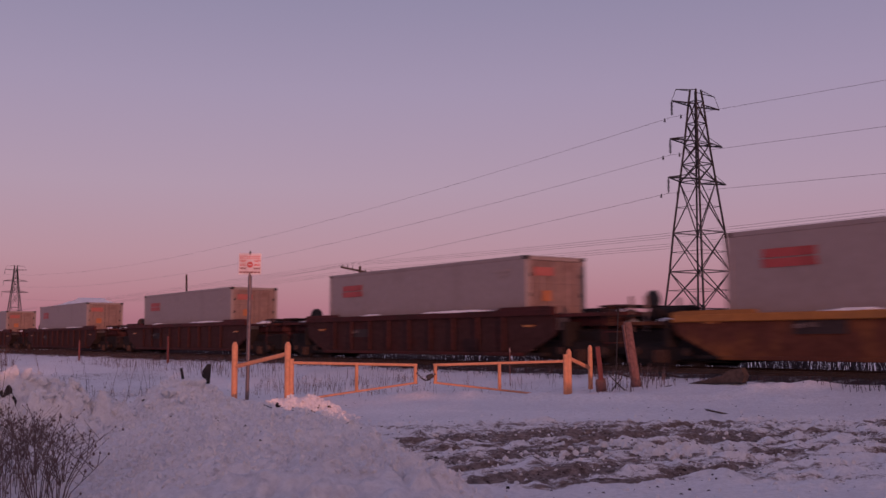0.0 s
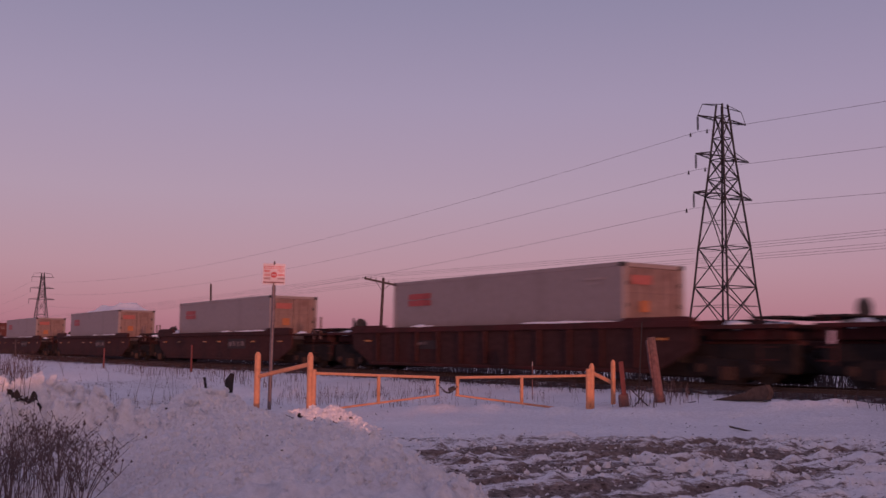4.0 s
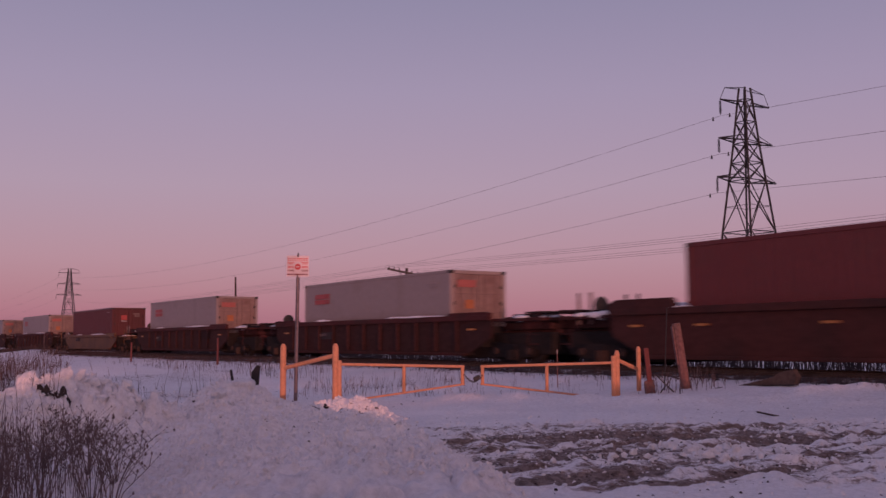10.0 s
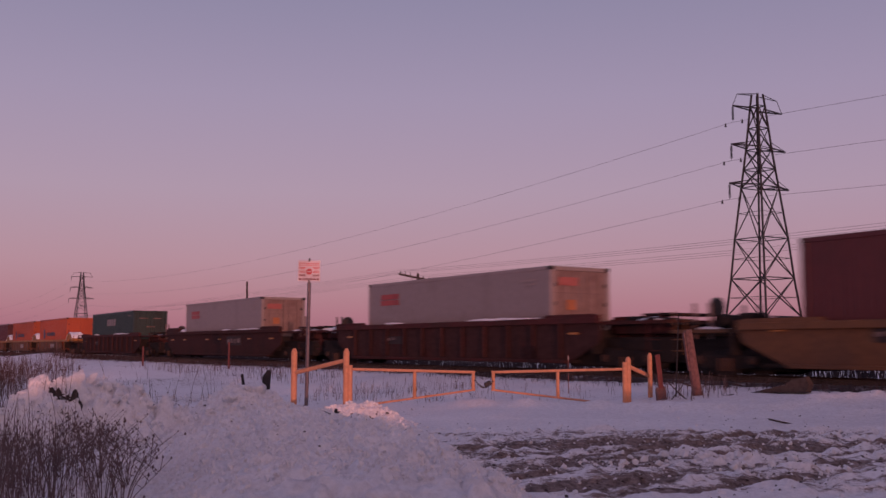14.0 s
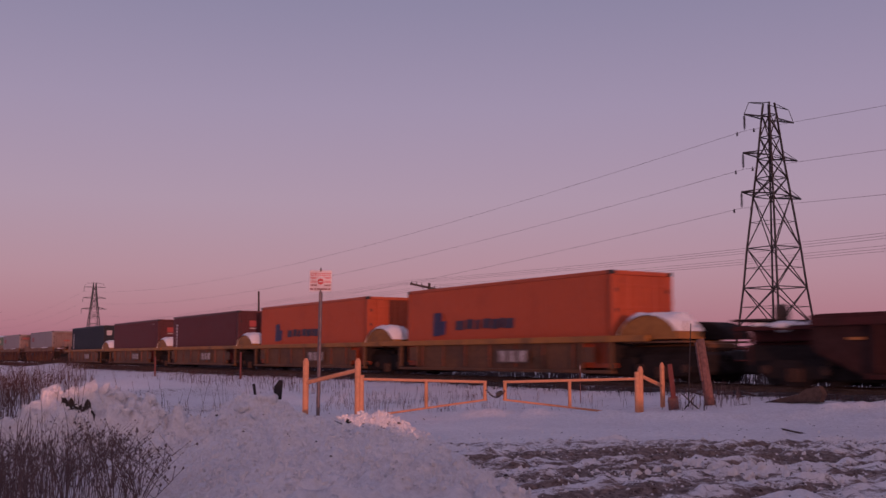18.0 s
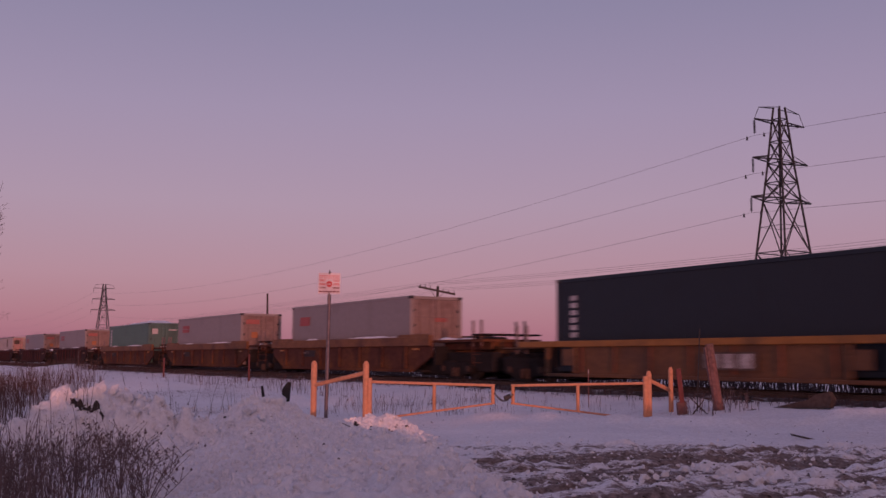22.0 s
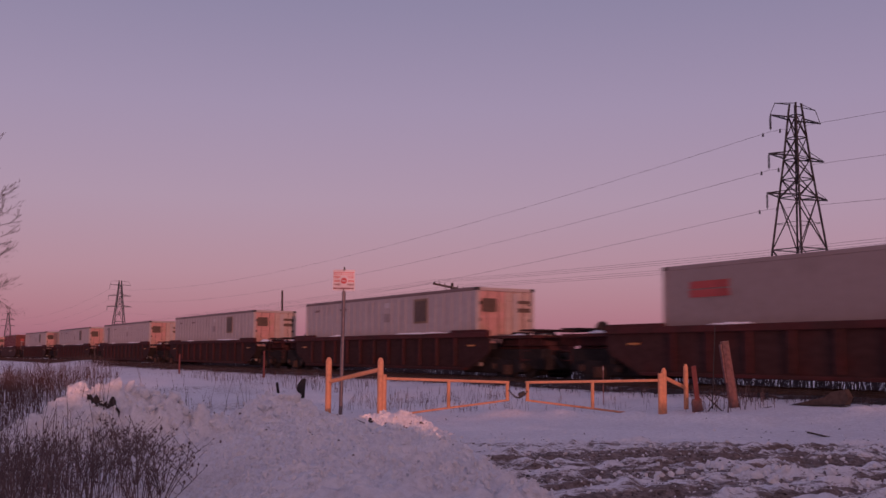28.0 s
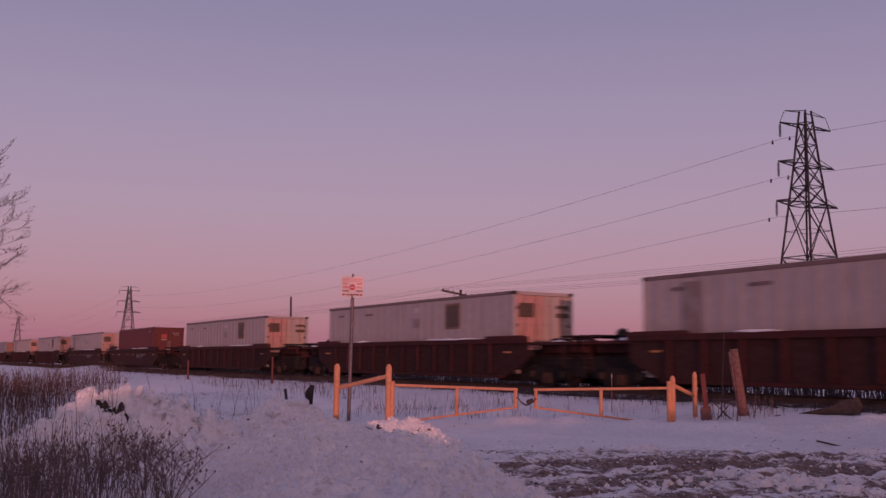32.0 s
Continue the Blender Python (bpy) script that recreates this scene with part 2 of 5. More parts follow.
BOX_CREAM = material("box_cream_door", (0.40, 0.30, 0.27), 0.45, 0.0, 5, 0.1, 0.04, (0.44, 0.38, 0.34), 1.1, 0.58)
BOX_RED = material("box_red_paint", (0.108, 0.021, 0.022), 0.5, 0.0, 6, 0.14, 0.05, (0.10, 0.024, 0.022), 0.8, 0.6)
BOX_MAROON = material("box_maroon_paint", (0.082, 0.018, 0.021), 0.5, 0.0, 6, 0.14, 0.05, (0.065, 0.016, 0.018), 0.8, 0.6)
BOX_GREEN = material("box_green_paint", (0.075, 0.145, 0.13), 0.5, 0.0, 6, 0.12, 0.05, (0.05, 0.09, 0.08), 0.8, 0.6)
BOX_BLACKGREEN = material("box_dark_green_paint", (0.02, 0.042, 0.04), 0.5, 0.0, 6, 0.12, 0.05, (0.015, 0.025, 0.024), 0.8, 0.6)
BOX_NAVY = material("box_navy_paint", (0.009, 0.015, 0.025), 0.55, 0.0, 6, 0.14, 0.05, (0.008, 0.012, 0.02), 0.8, 0.6)
BOX_ORANGE = material("box_orange_paint", (0.39, 0.073, 0.026), 0.5, 0.0, 6, 0.1, 0.05, (0.33, 0.06, 0.022), 0.8, 0.6)
LOGO_RED = material("logo_red", (0.35, 0.06, 0.058), 0.5, 0.0, 8, 0.12, 0.0)
LOGO_FADED = material("logo_faded_red", (0.32, 0.10, 0.09), 0.55, 0.0, 8, 0.2, 0.0)
LOGO_BLUE = material("logo_blue", (0.035, 0.032, 0.095), 0.5, 0.0, 8, 0.12, 0.0)
LOGO_DARK = material("logo_dark", (0.05, 0.035, 0.06), 0.55, 0.0, 8, 0.12, 0.0)
LOGO_WHITE = material("logo_white", (0.46, 0.43, 0.44), 0.5, 0.0, 8, 0.12, 0.0)
PLACARD = material("placard_orange", (0.36, 0.14, 0.06), 0.5, 0.0, 8, 0.15, 0.0)
STRIPE = material("box_stripe", (0.30, 0.255, 0.25), 0.55, 0.0, 6, 0.15, 0.05, (0.22, 0.17, 0.16), 1.2, 0.5)
TRIM = material("box_trim", (0.18, 0.125, 0.12), 0.6, 0.0, 8, 0.2, 0.05)
FRAME_YELLOW = material("panel_frame_yellow", (0.20, 0.13, 0.08), 0.6, 0.0, 8, 0.2, 0.05)
GRIME_PANEL = material("dark_panel", (0.09, 0.058, 0.042), 0.55, 0.0, 8, 0.3, 0.05)


# ---- mesh helpers ----
def part(name, bm, mat, parent=None, label="", smooth=False):
    """One mesh object from a bmesh, under a thing or a part."""
    mesh = bpy.data.meshes.new(name)
    bm.normal_update()
    bm.to_mesh(mesh)
    bm.free()
    if smooth:
        for p in mesh.polygons:
            p.use_smooth = True
    mesh.materials.append(mat)
    ob = new(name, mesh)
    if parent is not None:
        ob.parent = parent
    if label:
        ob["label"] = label
    return ob


def thing(name, m, label, category, group="", kind=""):
    ob = new(name)
    ob.matrix_basis = m
    return tagged(ob, label, category, group, kind)


def box(bm, c, s, bevel=0.0, turn=None):
    """A block round c of size s, with chamfered edges where bevel is given."""
    m = Matrix.Translation(c) @ (turn or Matrix()) @ Matrix.Diagonal((*s, 1))
    made = bmesh.ops.create_cube(bm, size=1, matrix=m)
    if bevel:
        edges = list({e for v in made["verts"] for e in v.link_edges})
        bmesh.ops.bevel(bm, geom=edges, offset=bevel, segments=1, affect="EDGES")
    return bm


def rod(bm, a, b, r, r2=None, seg=8):
    """A round bar from a to b."""
    a, b = Vector(a), Vector(b)
    d = b - a
    turn = d.to_track_quat("Z", "Y").to_matrix().to_4x4()
    bmesh.ops.create_cone(bm, cap_ends=True, segments=seg, radius1=r, radius2=r if r2 is None else r2, depth=d.length,
                          matrix=Matrix.Translation((a + b) / 2) @ turn)
    return bm


def slab(bm, outline, y0, y1):
    """A plate with an outline in x and z, from y0 to y1."""
    front = [bm.verts.new((x, y0, z)) for x, z in outline]
    rear = [bm.verts.new((x, y1, z)) for x, z in outline]
    bm.faces.new(front), bm.faces.new(rear[::-1])
    n = len(outline)
    for i in range(n):
        bm.faces.new((front[i], rear[i], rear[(i + 1) % n], front[(i + 1) % n]))
    bmesh.ops.recalc_face_normals(bm, faces=bm.faces[:])
    return bm


def tube(bm, pts, r, seg=5):
    """One unbroken bar of even thickness through the given places."""
    pts = [Vector(p) for p in pts]
    rings = []
    for i, p in enumerate(pts):
        d = (pts[min(i + 1, len(pts) - 1)] - pts[max(i - 1, 0)]).normalized()
        turn = d.to_track_quat("Z", "Y").to_matrix()
        rings.append([bm.verts.new(p + turn @ Vector((r * math.cos(6.2832 * k / seg), r * math.sin(6.2832 * k / seg), 0))) for k in range(seg)])
    for a, b in zip(rings, rings[1:]):
        for k in range(seg):
            bm.faces.new((a[k], a[(k + 1) % seg], b[(k + 1) % seg], b[k]))
    bm.faces.new(rings[0][::-1]), bm.faces.new(rings[-1])
    return bm


def B():
    return bmesh.new()


def lattice_noise(x, y, seed):
    """Smooth value noise for arrays of places."""
    xi, yi = np.floor(x).astype(np.int64), np.floor(y).astype(np.int64)
    u, v = x - xi, y - yi
    u, v = u * u * (3 - 2 * u), v * v * (3 - 2 * v)

    def grid(a, b):
        h = (a * 374761393 + b * 668265263 + seed * 974634777) & 0x7FFFFFFF
        h = ((h ^ (h >> 13)) * 1274126177) & 0x7FFFFFFF
        return ((h ^ (h >> 16)) & 0xFFFF) / 65535.0
    return (grid(xi, yi) * (1 - u) + grid(xi + 1, yi) * u) * (1 - v) + (grid(xi, yi + 1) * (1 - u) + grid(xi + 1, yi + 1) * u) * v


def clouds(x, y, size, octaves, seed):
    total, weight, amp = 0.0, 0.0, 1.0
    for n in range(octaves):
        total = total + amp * lattice_noise(x / size + 17.3 * n, y / size - 9.1 * n, seed + n)
        weight, amp, size = weight + amp, amp * 0.5, size * 0.5
    return total / weight - 0.5


def step(a, b, x):
    t = np.clip((x - a) / (b - a), 0, 1)
    return t * t * (3 - 2 * t)


def along(s, d, z=0.0):
    """The place s metres along the track and d metres across from the camera."""
    p = ALONG * s + ACROSS * d
    return Vector((p.x, p.y, z))


# ---- ground ----
# The near ground is laid out on a plan whose unit of depth is DEPTH metres.
DEPTH = 1.125
HEAPS = ((-2.75, 14.1, 0.75, 0.7, 0.57), (-2.3, 11.8, 1.3, 1.5, 0.10), (-4.45, 12.2, 0.68, 0.6, 0.80), (-5.25, 11.9, 0.6, 0.5, 0.50), (-3.6, 12.2, 0.6, 0.6, 0.32), (-2.9, 12.6, 0.5, 0.5, 0.10), (-6.3, 11.2, 0.8, 0.6, 0.25),
         (-1.35, 15.3, 0.55, 0.34, 0.32), (-0.75, 15.2, 0.42, 0.28, 0.22), (-7.5, 30.0, 3.0, 2.0, 0.35), (-33.5, 80.5, 6.0, 4.0, 0.45), (-13.0, 37.0, 4.0, 2.5, 0.45), (-3.5, 27.0, 2.2, 1.5, 0.2), (0.2, 23.5, 1.6, 0.8, 0.18))


RUTS = ((8.5, 0.18), (9.3, 0.26), (10.05, 0.16), (10.8, 0.25), (11.45, 0.15), (12.1, 0.20), (12.7, 0.13), (13.3, 0.16))


def bank_edge(y):
    return np.interp(y, (2.0, 6.0, 7.9, 9.7, 12.6, 14.3, 16.0), (1.5, 1.15, 0.8, 0.42, 0.06, -0.6, -1.5))


def ground_height(x, y):
    x, y = np.asarray(x, float), np.asarray(y, float)
    d, s = ACROSS.x * x + ACROSS.y * y, ALONG.x * x + ALONG.y * y
    y = y / DEPTH
    z = 0.34 * step(14.4, 18.6, d) - 0.22 * step(25.0, 31.0, d)
    near = np.exp(-((x / 70) ** 2 + ((y - 20) / 70) ** 2))
    z = z + 0.10 * clouds(x, y, 7.0, 3, 3) * near * (1 - step(17.5, 19.0, d) * (1 - step(24.0, 26.0, d)))
    edge = bank_edge(y)
    bank = step(2.6, 5.6, y) * step(0.0, 0.8, edge - x + 0.35 * clouds(x, y, 0.8, 3, 5)) * (1 - step(14.2, 16.6, y)) * (1 - 0.92 * step(2.0, 3.5, edge - x - 0.06 * (y - 6.3)))
    z = z + (0.40 - 0.20 * step(10.5, 13.5, y)) * bank
    heap_mask = bank.copy()
    z = z + 0.30 * np.exp(-((d - 15.2) / 0.9) ** 2) * step(-78, -55, s) * (1 - step(-27, -19, s)) * (0.55 + 1.2 * clouds(x, y, 3.0, 3, 51))
    for hx, hy, rx, ry, h in HEAPS:
        g = np.exp(-(((x - hx) / rx) ** 2 + ((y - hy) / ry) ** 2))
        z, heap_mask = z + h * g, np.maximum(heap_mask, g)
    left = step(2.5, 5.0, edge - x) * (1 - step(20, 30, y))
    rough = np.maximum(heap_mask, 0.5 * left)
    z = z + rough * (0.24 * clouds(x, y, 0.9, 2, 11) + 0.20 * np.abs(clouds(x, y, 0.42, 2, 12)) + 0.29 * np.abs(clouds(x * 0.8, y, 0.13, 3, 14)) - 0.065)
    pile = np.exp(-((x + 4.2) / 1.7) ** 2 - ((y - 12.0) / 0.9) ** 2)
    z = z + pile * (0.7 * np.abs(clouds(x, y, 0.38, 2, 63)) + 0.6 * np.abs(clouds(x, y, 0.15, 3, 62)) - 0.18)
    road = step(-0.2, 0.3, x - edge) * step(7.2, 8.6, y) * (1 - step(13.9, 15.2, y)) * (1 - 0.35 * step(7, 12, x))
    wander = 0.25 * clouds(x, y, 5.0, 2, 20)
    rut = 0.6 * clouds(x * 0.07, y + wander, 0.62, 1, 21) + 0.8 * clouds(x * 0.12, y + wander, 0.24, 2, 22)
    clod = np.maximum(0, clouds(x * 0.7, y, 0.24, 2, 25) - 0.08)
    # wheel ruts that swing across the road towards the track, with broken ridges between them
    lane = y * DEPTH - 0.52 * x + 0.5 * clouds(x * 0.5, y, 1.7, 2, 91)
    wheel = np.zeros_like(lane)
    for c, wide in RUTS:
        wheel = np.maximum(wheel, np.exp(-((lane - c) / wide) ** 2) * np.clip(0.75 + 1.5 * clouds(x * 0.35, y, 1.1, 2, 92 + int(10 * c)), 0, 1))
    ridge = (1 - wheel) * np.maximum(0, clouds(x * 0.55, y, 0.30, 3, 95) + 0.05)
    z = z + road * (0.05 * rut - 0.02 - 0.075 * wheel + 0.19 * ridge + 0.10 * clod + 0.12 * clouds(x * 0.7, y, 0.12, 3, 27))
    field = (1 - road) * (1 - rough) * near
    z = z + field * (0.035 * clouds(x, y, 0.6, 4, 31) + (0.13 - 0.10 * step(-0.5, 1.0, x - edge)) * np.maximum(0, clouds(x, y, 0.32, 3, 33)) + 0.22 * np.maximum(0, clouds(x, y, 1.3, 3, 37)) * step(14, 17, y) + 0.07 * clouds(x * 0.22, y, 0.35, 3, 35) * step(14, 15.5, y))
    plough = np.interp(x, (0.0, 5.5, 9.0), (20.3, 17.5, 17.7))
    z = z + 0.17 * np.exp(-((y - plough) / 0.40) ** 2) * step(0.0, 1.0, x) * (1 - step(8.5, 10.0, x)) * (1 + 0.9 * clouds(x, y, 0.5, 3, 81))
    churn = np.exp(-((x - 2.9) / 3.4) ** 2) * (1 - 0.5 * step(11.5, 14.0, y))
    near_patch = np.exp(-((x - 1.6) / 1.2) ** 2 - ((y - 9.3) / 0.9) ** 2)
    mud = road * (0.375 + 0.46 * wheel + 0.03 * step(3.5, 6.0, x) + 0.12 * churn + 0.10 * near_patch - 0.16 * (1 - step(8.3, 9.6, y)) * step(3.0, 6.0, x) + 0.06 * step(11.0, 12.5, y) - 0.30 * clouds(x * 0.10, y + wander, 0.26, 2, 22) - 0.6 * ridge + 0.22 * clouds(x * 0.4, y, 0.9, 3, 41))
    trash = step(14.5, 16.0, y) * (1 - step(30, 40, y)) * (1 - road) * np.clip(0.24 + 0.14 * step(1.0, 3.0, -0.1 * y - x) + 0.35 * clouds(x * 0.3, y, 1.3, 3, 71), 0, 0.5) * (1 - step(17.0, 17.6, d))
    return z, np.clip(mud, 0, 1) * road + trash


def gz(x, y):
    return float(ground_height(np.array([x]), np.array([y]))[0][0])


def axis(fine0, fine1, fine, lo, hi, grow=1.14):
    mid = list(np.arange(fine0, fine1, fine))
    up, down, s = [], [], fine
    v = fine1
    while v < hi:
        up.append(v)
        s *= grow
        v += s
    s, v = fine, fine0 - fine
    while v > lo:
        down.append(v)
        s *= grow
        v -= s
    return np.array([lo] + down[::-1] + mid + up + [hi])


def make_ground():
    xs, ys = axis(-7.5, 10.5, 0.034, -4000, 4000, 1.08), axis(6.6, 18.8, 0.034, -4000, 4000, 1.08)
    gx, gy = np.meshgrid(xs, ys)
    z, mud = ground_height(gx.ravel(), gy.ravel())
    nx, ny = len(xs), len(ys)
    i = np.arange(nx * ny).reshape(ny, nx)
    quads = np.stack([i[:-1, :-1], i[:-1, 1:], i[1:, 1:], i[1:, :-1]], -1).reshape(-1, 4)
    mesh = bpy.data.meshes.new("ground")
    mesh.vertices.add(nx * ny)
    mesh.vertices.foreach_set("co", np.stack([gx.ravel(), gy.ravel(), z], -1).ravel())
    mesh.loops.add(quads.size)
    mesh.loops.foreach_set("vertex_index", quads.ravel())
    mesh.polygons.add(len(quads))
    mesh.polygons.foreach_set("loop_start", np.arange(len(quads)) * 4)
    mesh.polygons.foreach_set("use_smooth", np.ones(len(quads), bool))
    att = mesh.attributes.new("mud", "FLOAT", "POINT")
    att.data.foreach_set("value", mud)
    mesh.update()
    mesh.materials.append(SNOW_GROUND)
    tagged(new("ground", mesh), "snow-covered ground with rutted muddy wheel tracks and ploughed banks", "ground", kind="structure")


make_ground()


# ---- track ----
def make_track():
    bm = B()
    prof = ((-2.3, 0.33), (-1.75, 0.435), (1.75, 0.435), (2.3, 0.33))
    rows = [[bm.verts.new(along(s, TRACK + d, z + 0.03 * random.uniform(-1, 1))) for d, z in prof] for s in np.arange(-900, 130, 2.0)]
    for a, b in zip(rows, rows[1:]):
        for k in range(3):
            bm.faces.new((a[k], b[k], b[k + 1], a[k + 1]))
    bmesh.ops.recalc_face_normals(bm, faces=bm.faces[:])
    tagged(part("ballast", bm, BALLAST), "dark gravel ballast bed with snow caught between the stones", "ballast", kind="structure")
    track = thing("railway_track", Matrix(), "single railway track with worn steel rails on wooden ties", "track", kind="structure")
    prof = ((-0.07, 0.0), (-0.07, 0.02), (-0.012, 0.03), (-0.012, 0.11), (-0.036, 0.12), (-0.036, 0.155), (0.036, 0.155), (0.036, 0.12), (0.012, 0.11), (0.012, 0.03), (0.07, 0.02), (0.07, 0.0))
    for side in (-0.7525, 0.7525):
        bm = B()
        ends = [[bm.verts.new(along(s, TRACK + side + d, RAIL_TOP - 0.155 + z)) for d, z in prof] for s in (-900, -300, -60, 130)]
        for a, b in zip(ends, ends[1:]):
            for k in range(len(prof)):
                bm.faces.new((a[k], b[k], b[(k + 1) % 12], a[(k + 1) % 12]))
        bmesh.ops.recalc_face_normals(bm, faces=bm.faces[:])
        part("rail", bm, RAIL_STEEL, track)
    tie = B()
    box(tie, (0, 0, 0), (0.23, 2.6, 0.17), 0.012)
    first = part("tie", tie, WOOD_DARK, track)
    first.matrix_basis = Matrix.Translation(along(-66, TRACK, 0.33)) @ pose(0, 0, 0, 0, 0, YAW)
    for n in range(1, 150):
        o = first.copy()
        scene.collection.objects.link(o)
        o.matrix_basis = Matrix.Translation(along(-66 + 0.53 * n, TRACK + random.uniform(-0.03, 0.03), 0.362 + random.uniform(-0.015, 0.02))) @ pose(0, 0, 0, 0, 0, YAW + random.uniform(-1, 1))


make_track()


# ---- the train ----
# Each row: the container's rear end along the track at 19 s, its length, its style, the car's style.
TRAIN = ((326.65, 40, "grey", "gold"), (306.97, 40, "grey", "maroon"), (285.08, 40, "grey", "maroon"), (261.48, 40, "grey_snow", "maroon"), (237.95, 40, "grey", "maroon"),
         (214.70, 40, "grey", "brown"), (190.82, 40, "grey_drift", "brown"), (167.06, 40, "grey", "brown"), (143.35, 40, "red", "brown"), (119.80, 40, "grey_dull", "maroon"),
         (96.09, 40, "grey", "maroon"), (74.44, 40, "maroon", "olive"), (52.77, 40, "grey", "maroon"), (28.85, 40, "grey", "brown"), (4.80, 40, "dark_green", "maroon"),
         (-17.05, 40, "orange", "yellow"), (-32.75, 40, "orange", "yellow"), (-48.46, 40, "maroon_lettered", "yellow"), (-64.31, 40, "maroon", "yellow"), (-80.10, 40, "navy", "yellow"),
         (-101.88, 40, "grey_plain", "rust"), (-121.57, 40, "grey", "rust"), (-141.16, 40, "green", "rust"), (-162.90, 40, "grey", "bare"), (-184.09, 40, "grey", "bare"),
         (-210.07, 53, "white_window", "bare"), (-233.98, 53, "white_window", "bare"), (-257.39, 53, "white", "bare"), (-280.35, 53, "white_window", "bare"), (-305.6, 53, "white_window", "bare"),
         (-327.5, 40, "red", "brown"), (-350.9, 53, "white", "brown"), (-375.1, 53, "white_window", "bare"), (-398.8, 53, "white", "bare"), (-422.5, 40, "grey", "bare"),
         (-445.7, 40, "green", "bare"), (-467.9, 40, "grey", "bare"))
LENGTH = {40: 12.19, 53: 16.15}
WIDTH = {40: 2.44, 53: 2.59}
DECK, TOP = 0.96, 3.85
PAINT = {"grey": BOX_GREY, "grey_snow": BOX_GREY, "grey_plain": BOX_GREY, "grey_dull": BOX_DULL, "grey_drift": BOX_GREY, "red": BOX_RED, "maroon": BOX_MAROON, "maroon_lettered": BOX_MAROON, "dark_green": BOX_BLACKGREEN, "orange": BOX_ORANGE,
         "navy": BOX_NAVY, "green": BOX_GREEN, "white": BOX_WHITE, "white_window": BOX_WHITE}
BOX_LABEL = {"grey": "grey steel shipping container with red logo plates in a well car", "grey_snow": "grey steel shipping container with snow lying on its roof",
             "grey_plain": "grey steel shipping container with plain pale doors", "grey_drift": "grey steel shipping container with a long snow drift on its roof", "grey_dull": "dull brownish grey shipping container with a red logo", "red": "red corrugated shipping container with a pale door sign",
             "maroon": "maroon corrugated shipping container with locking bars on its doors", "maroon_lettered": "maroon corrugated shipping container with a column of pale lettering",
             "dark_green": "blackish green shipping container with pale bars of lettering",
             "orange": "orange corrugated shipping container with a blue logo", "navy": "navy blue corrugated shipping container with pale lettering bars",
             "green": "sea-green corrugated shipping container with a pale door sign", "white": "white ribbed domestic container with cream door end",
             "white_window": "white ribbed domestic container with a dark square panel on its side"}


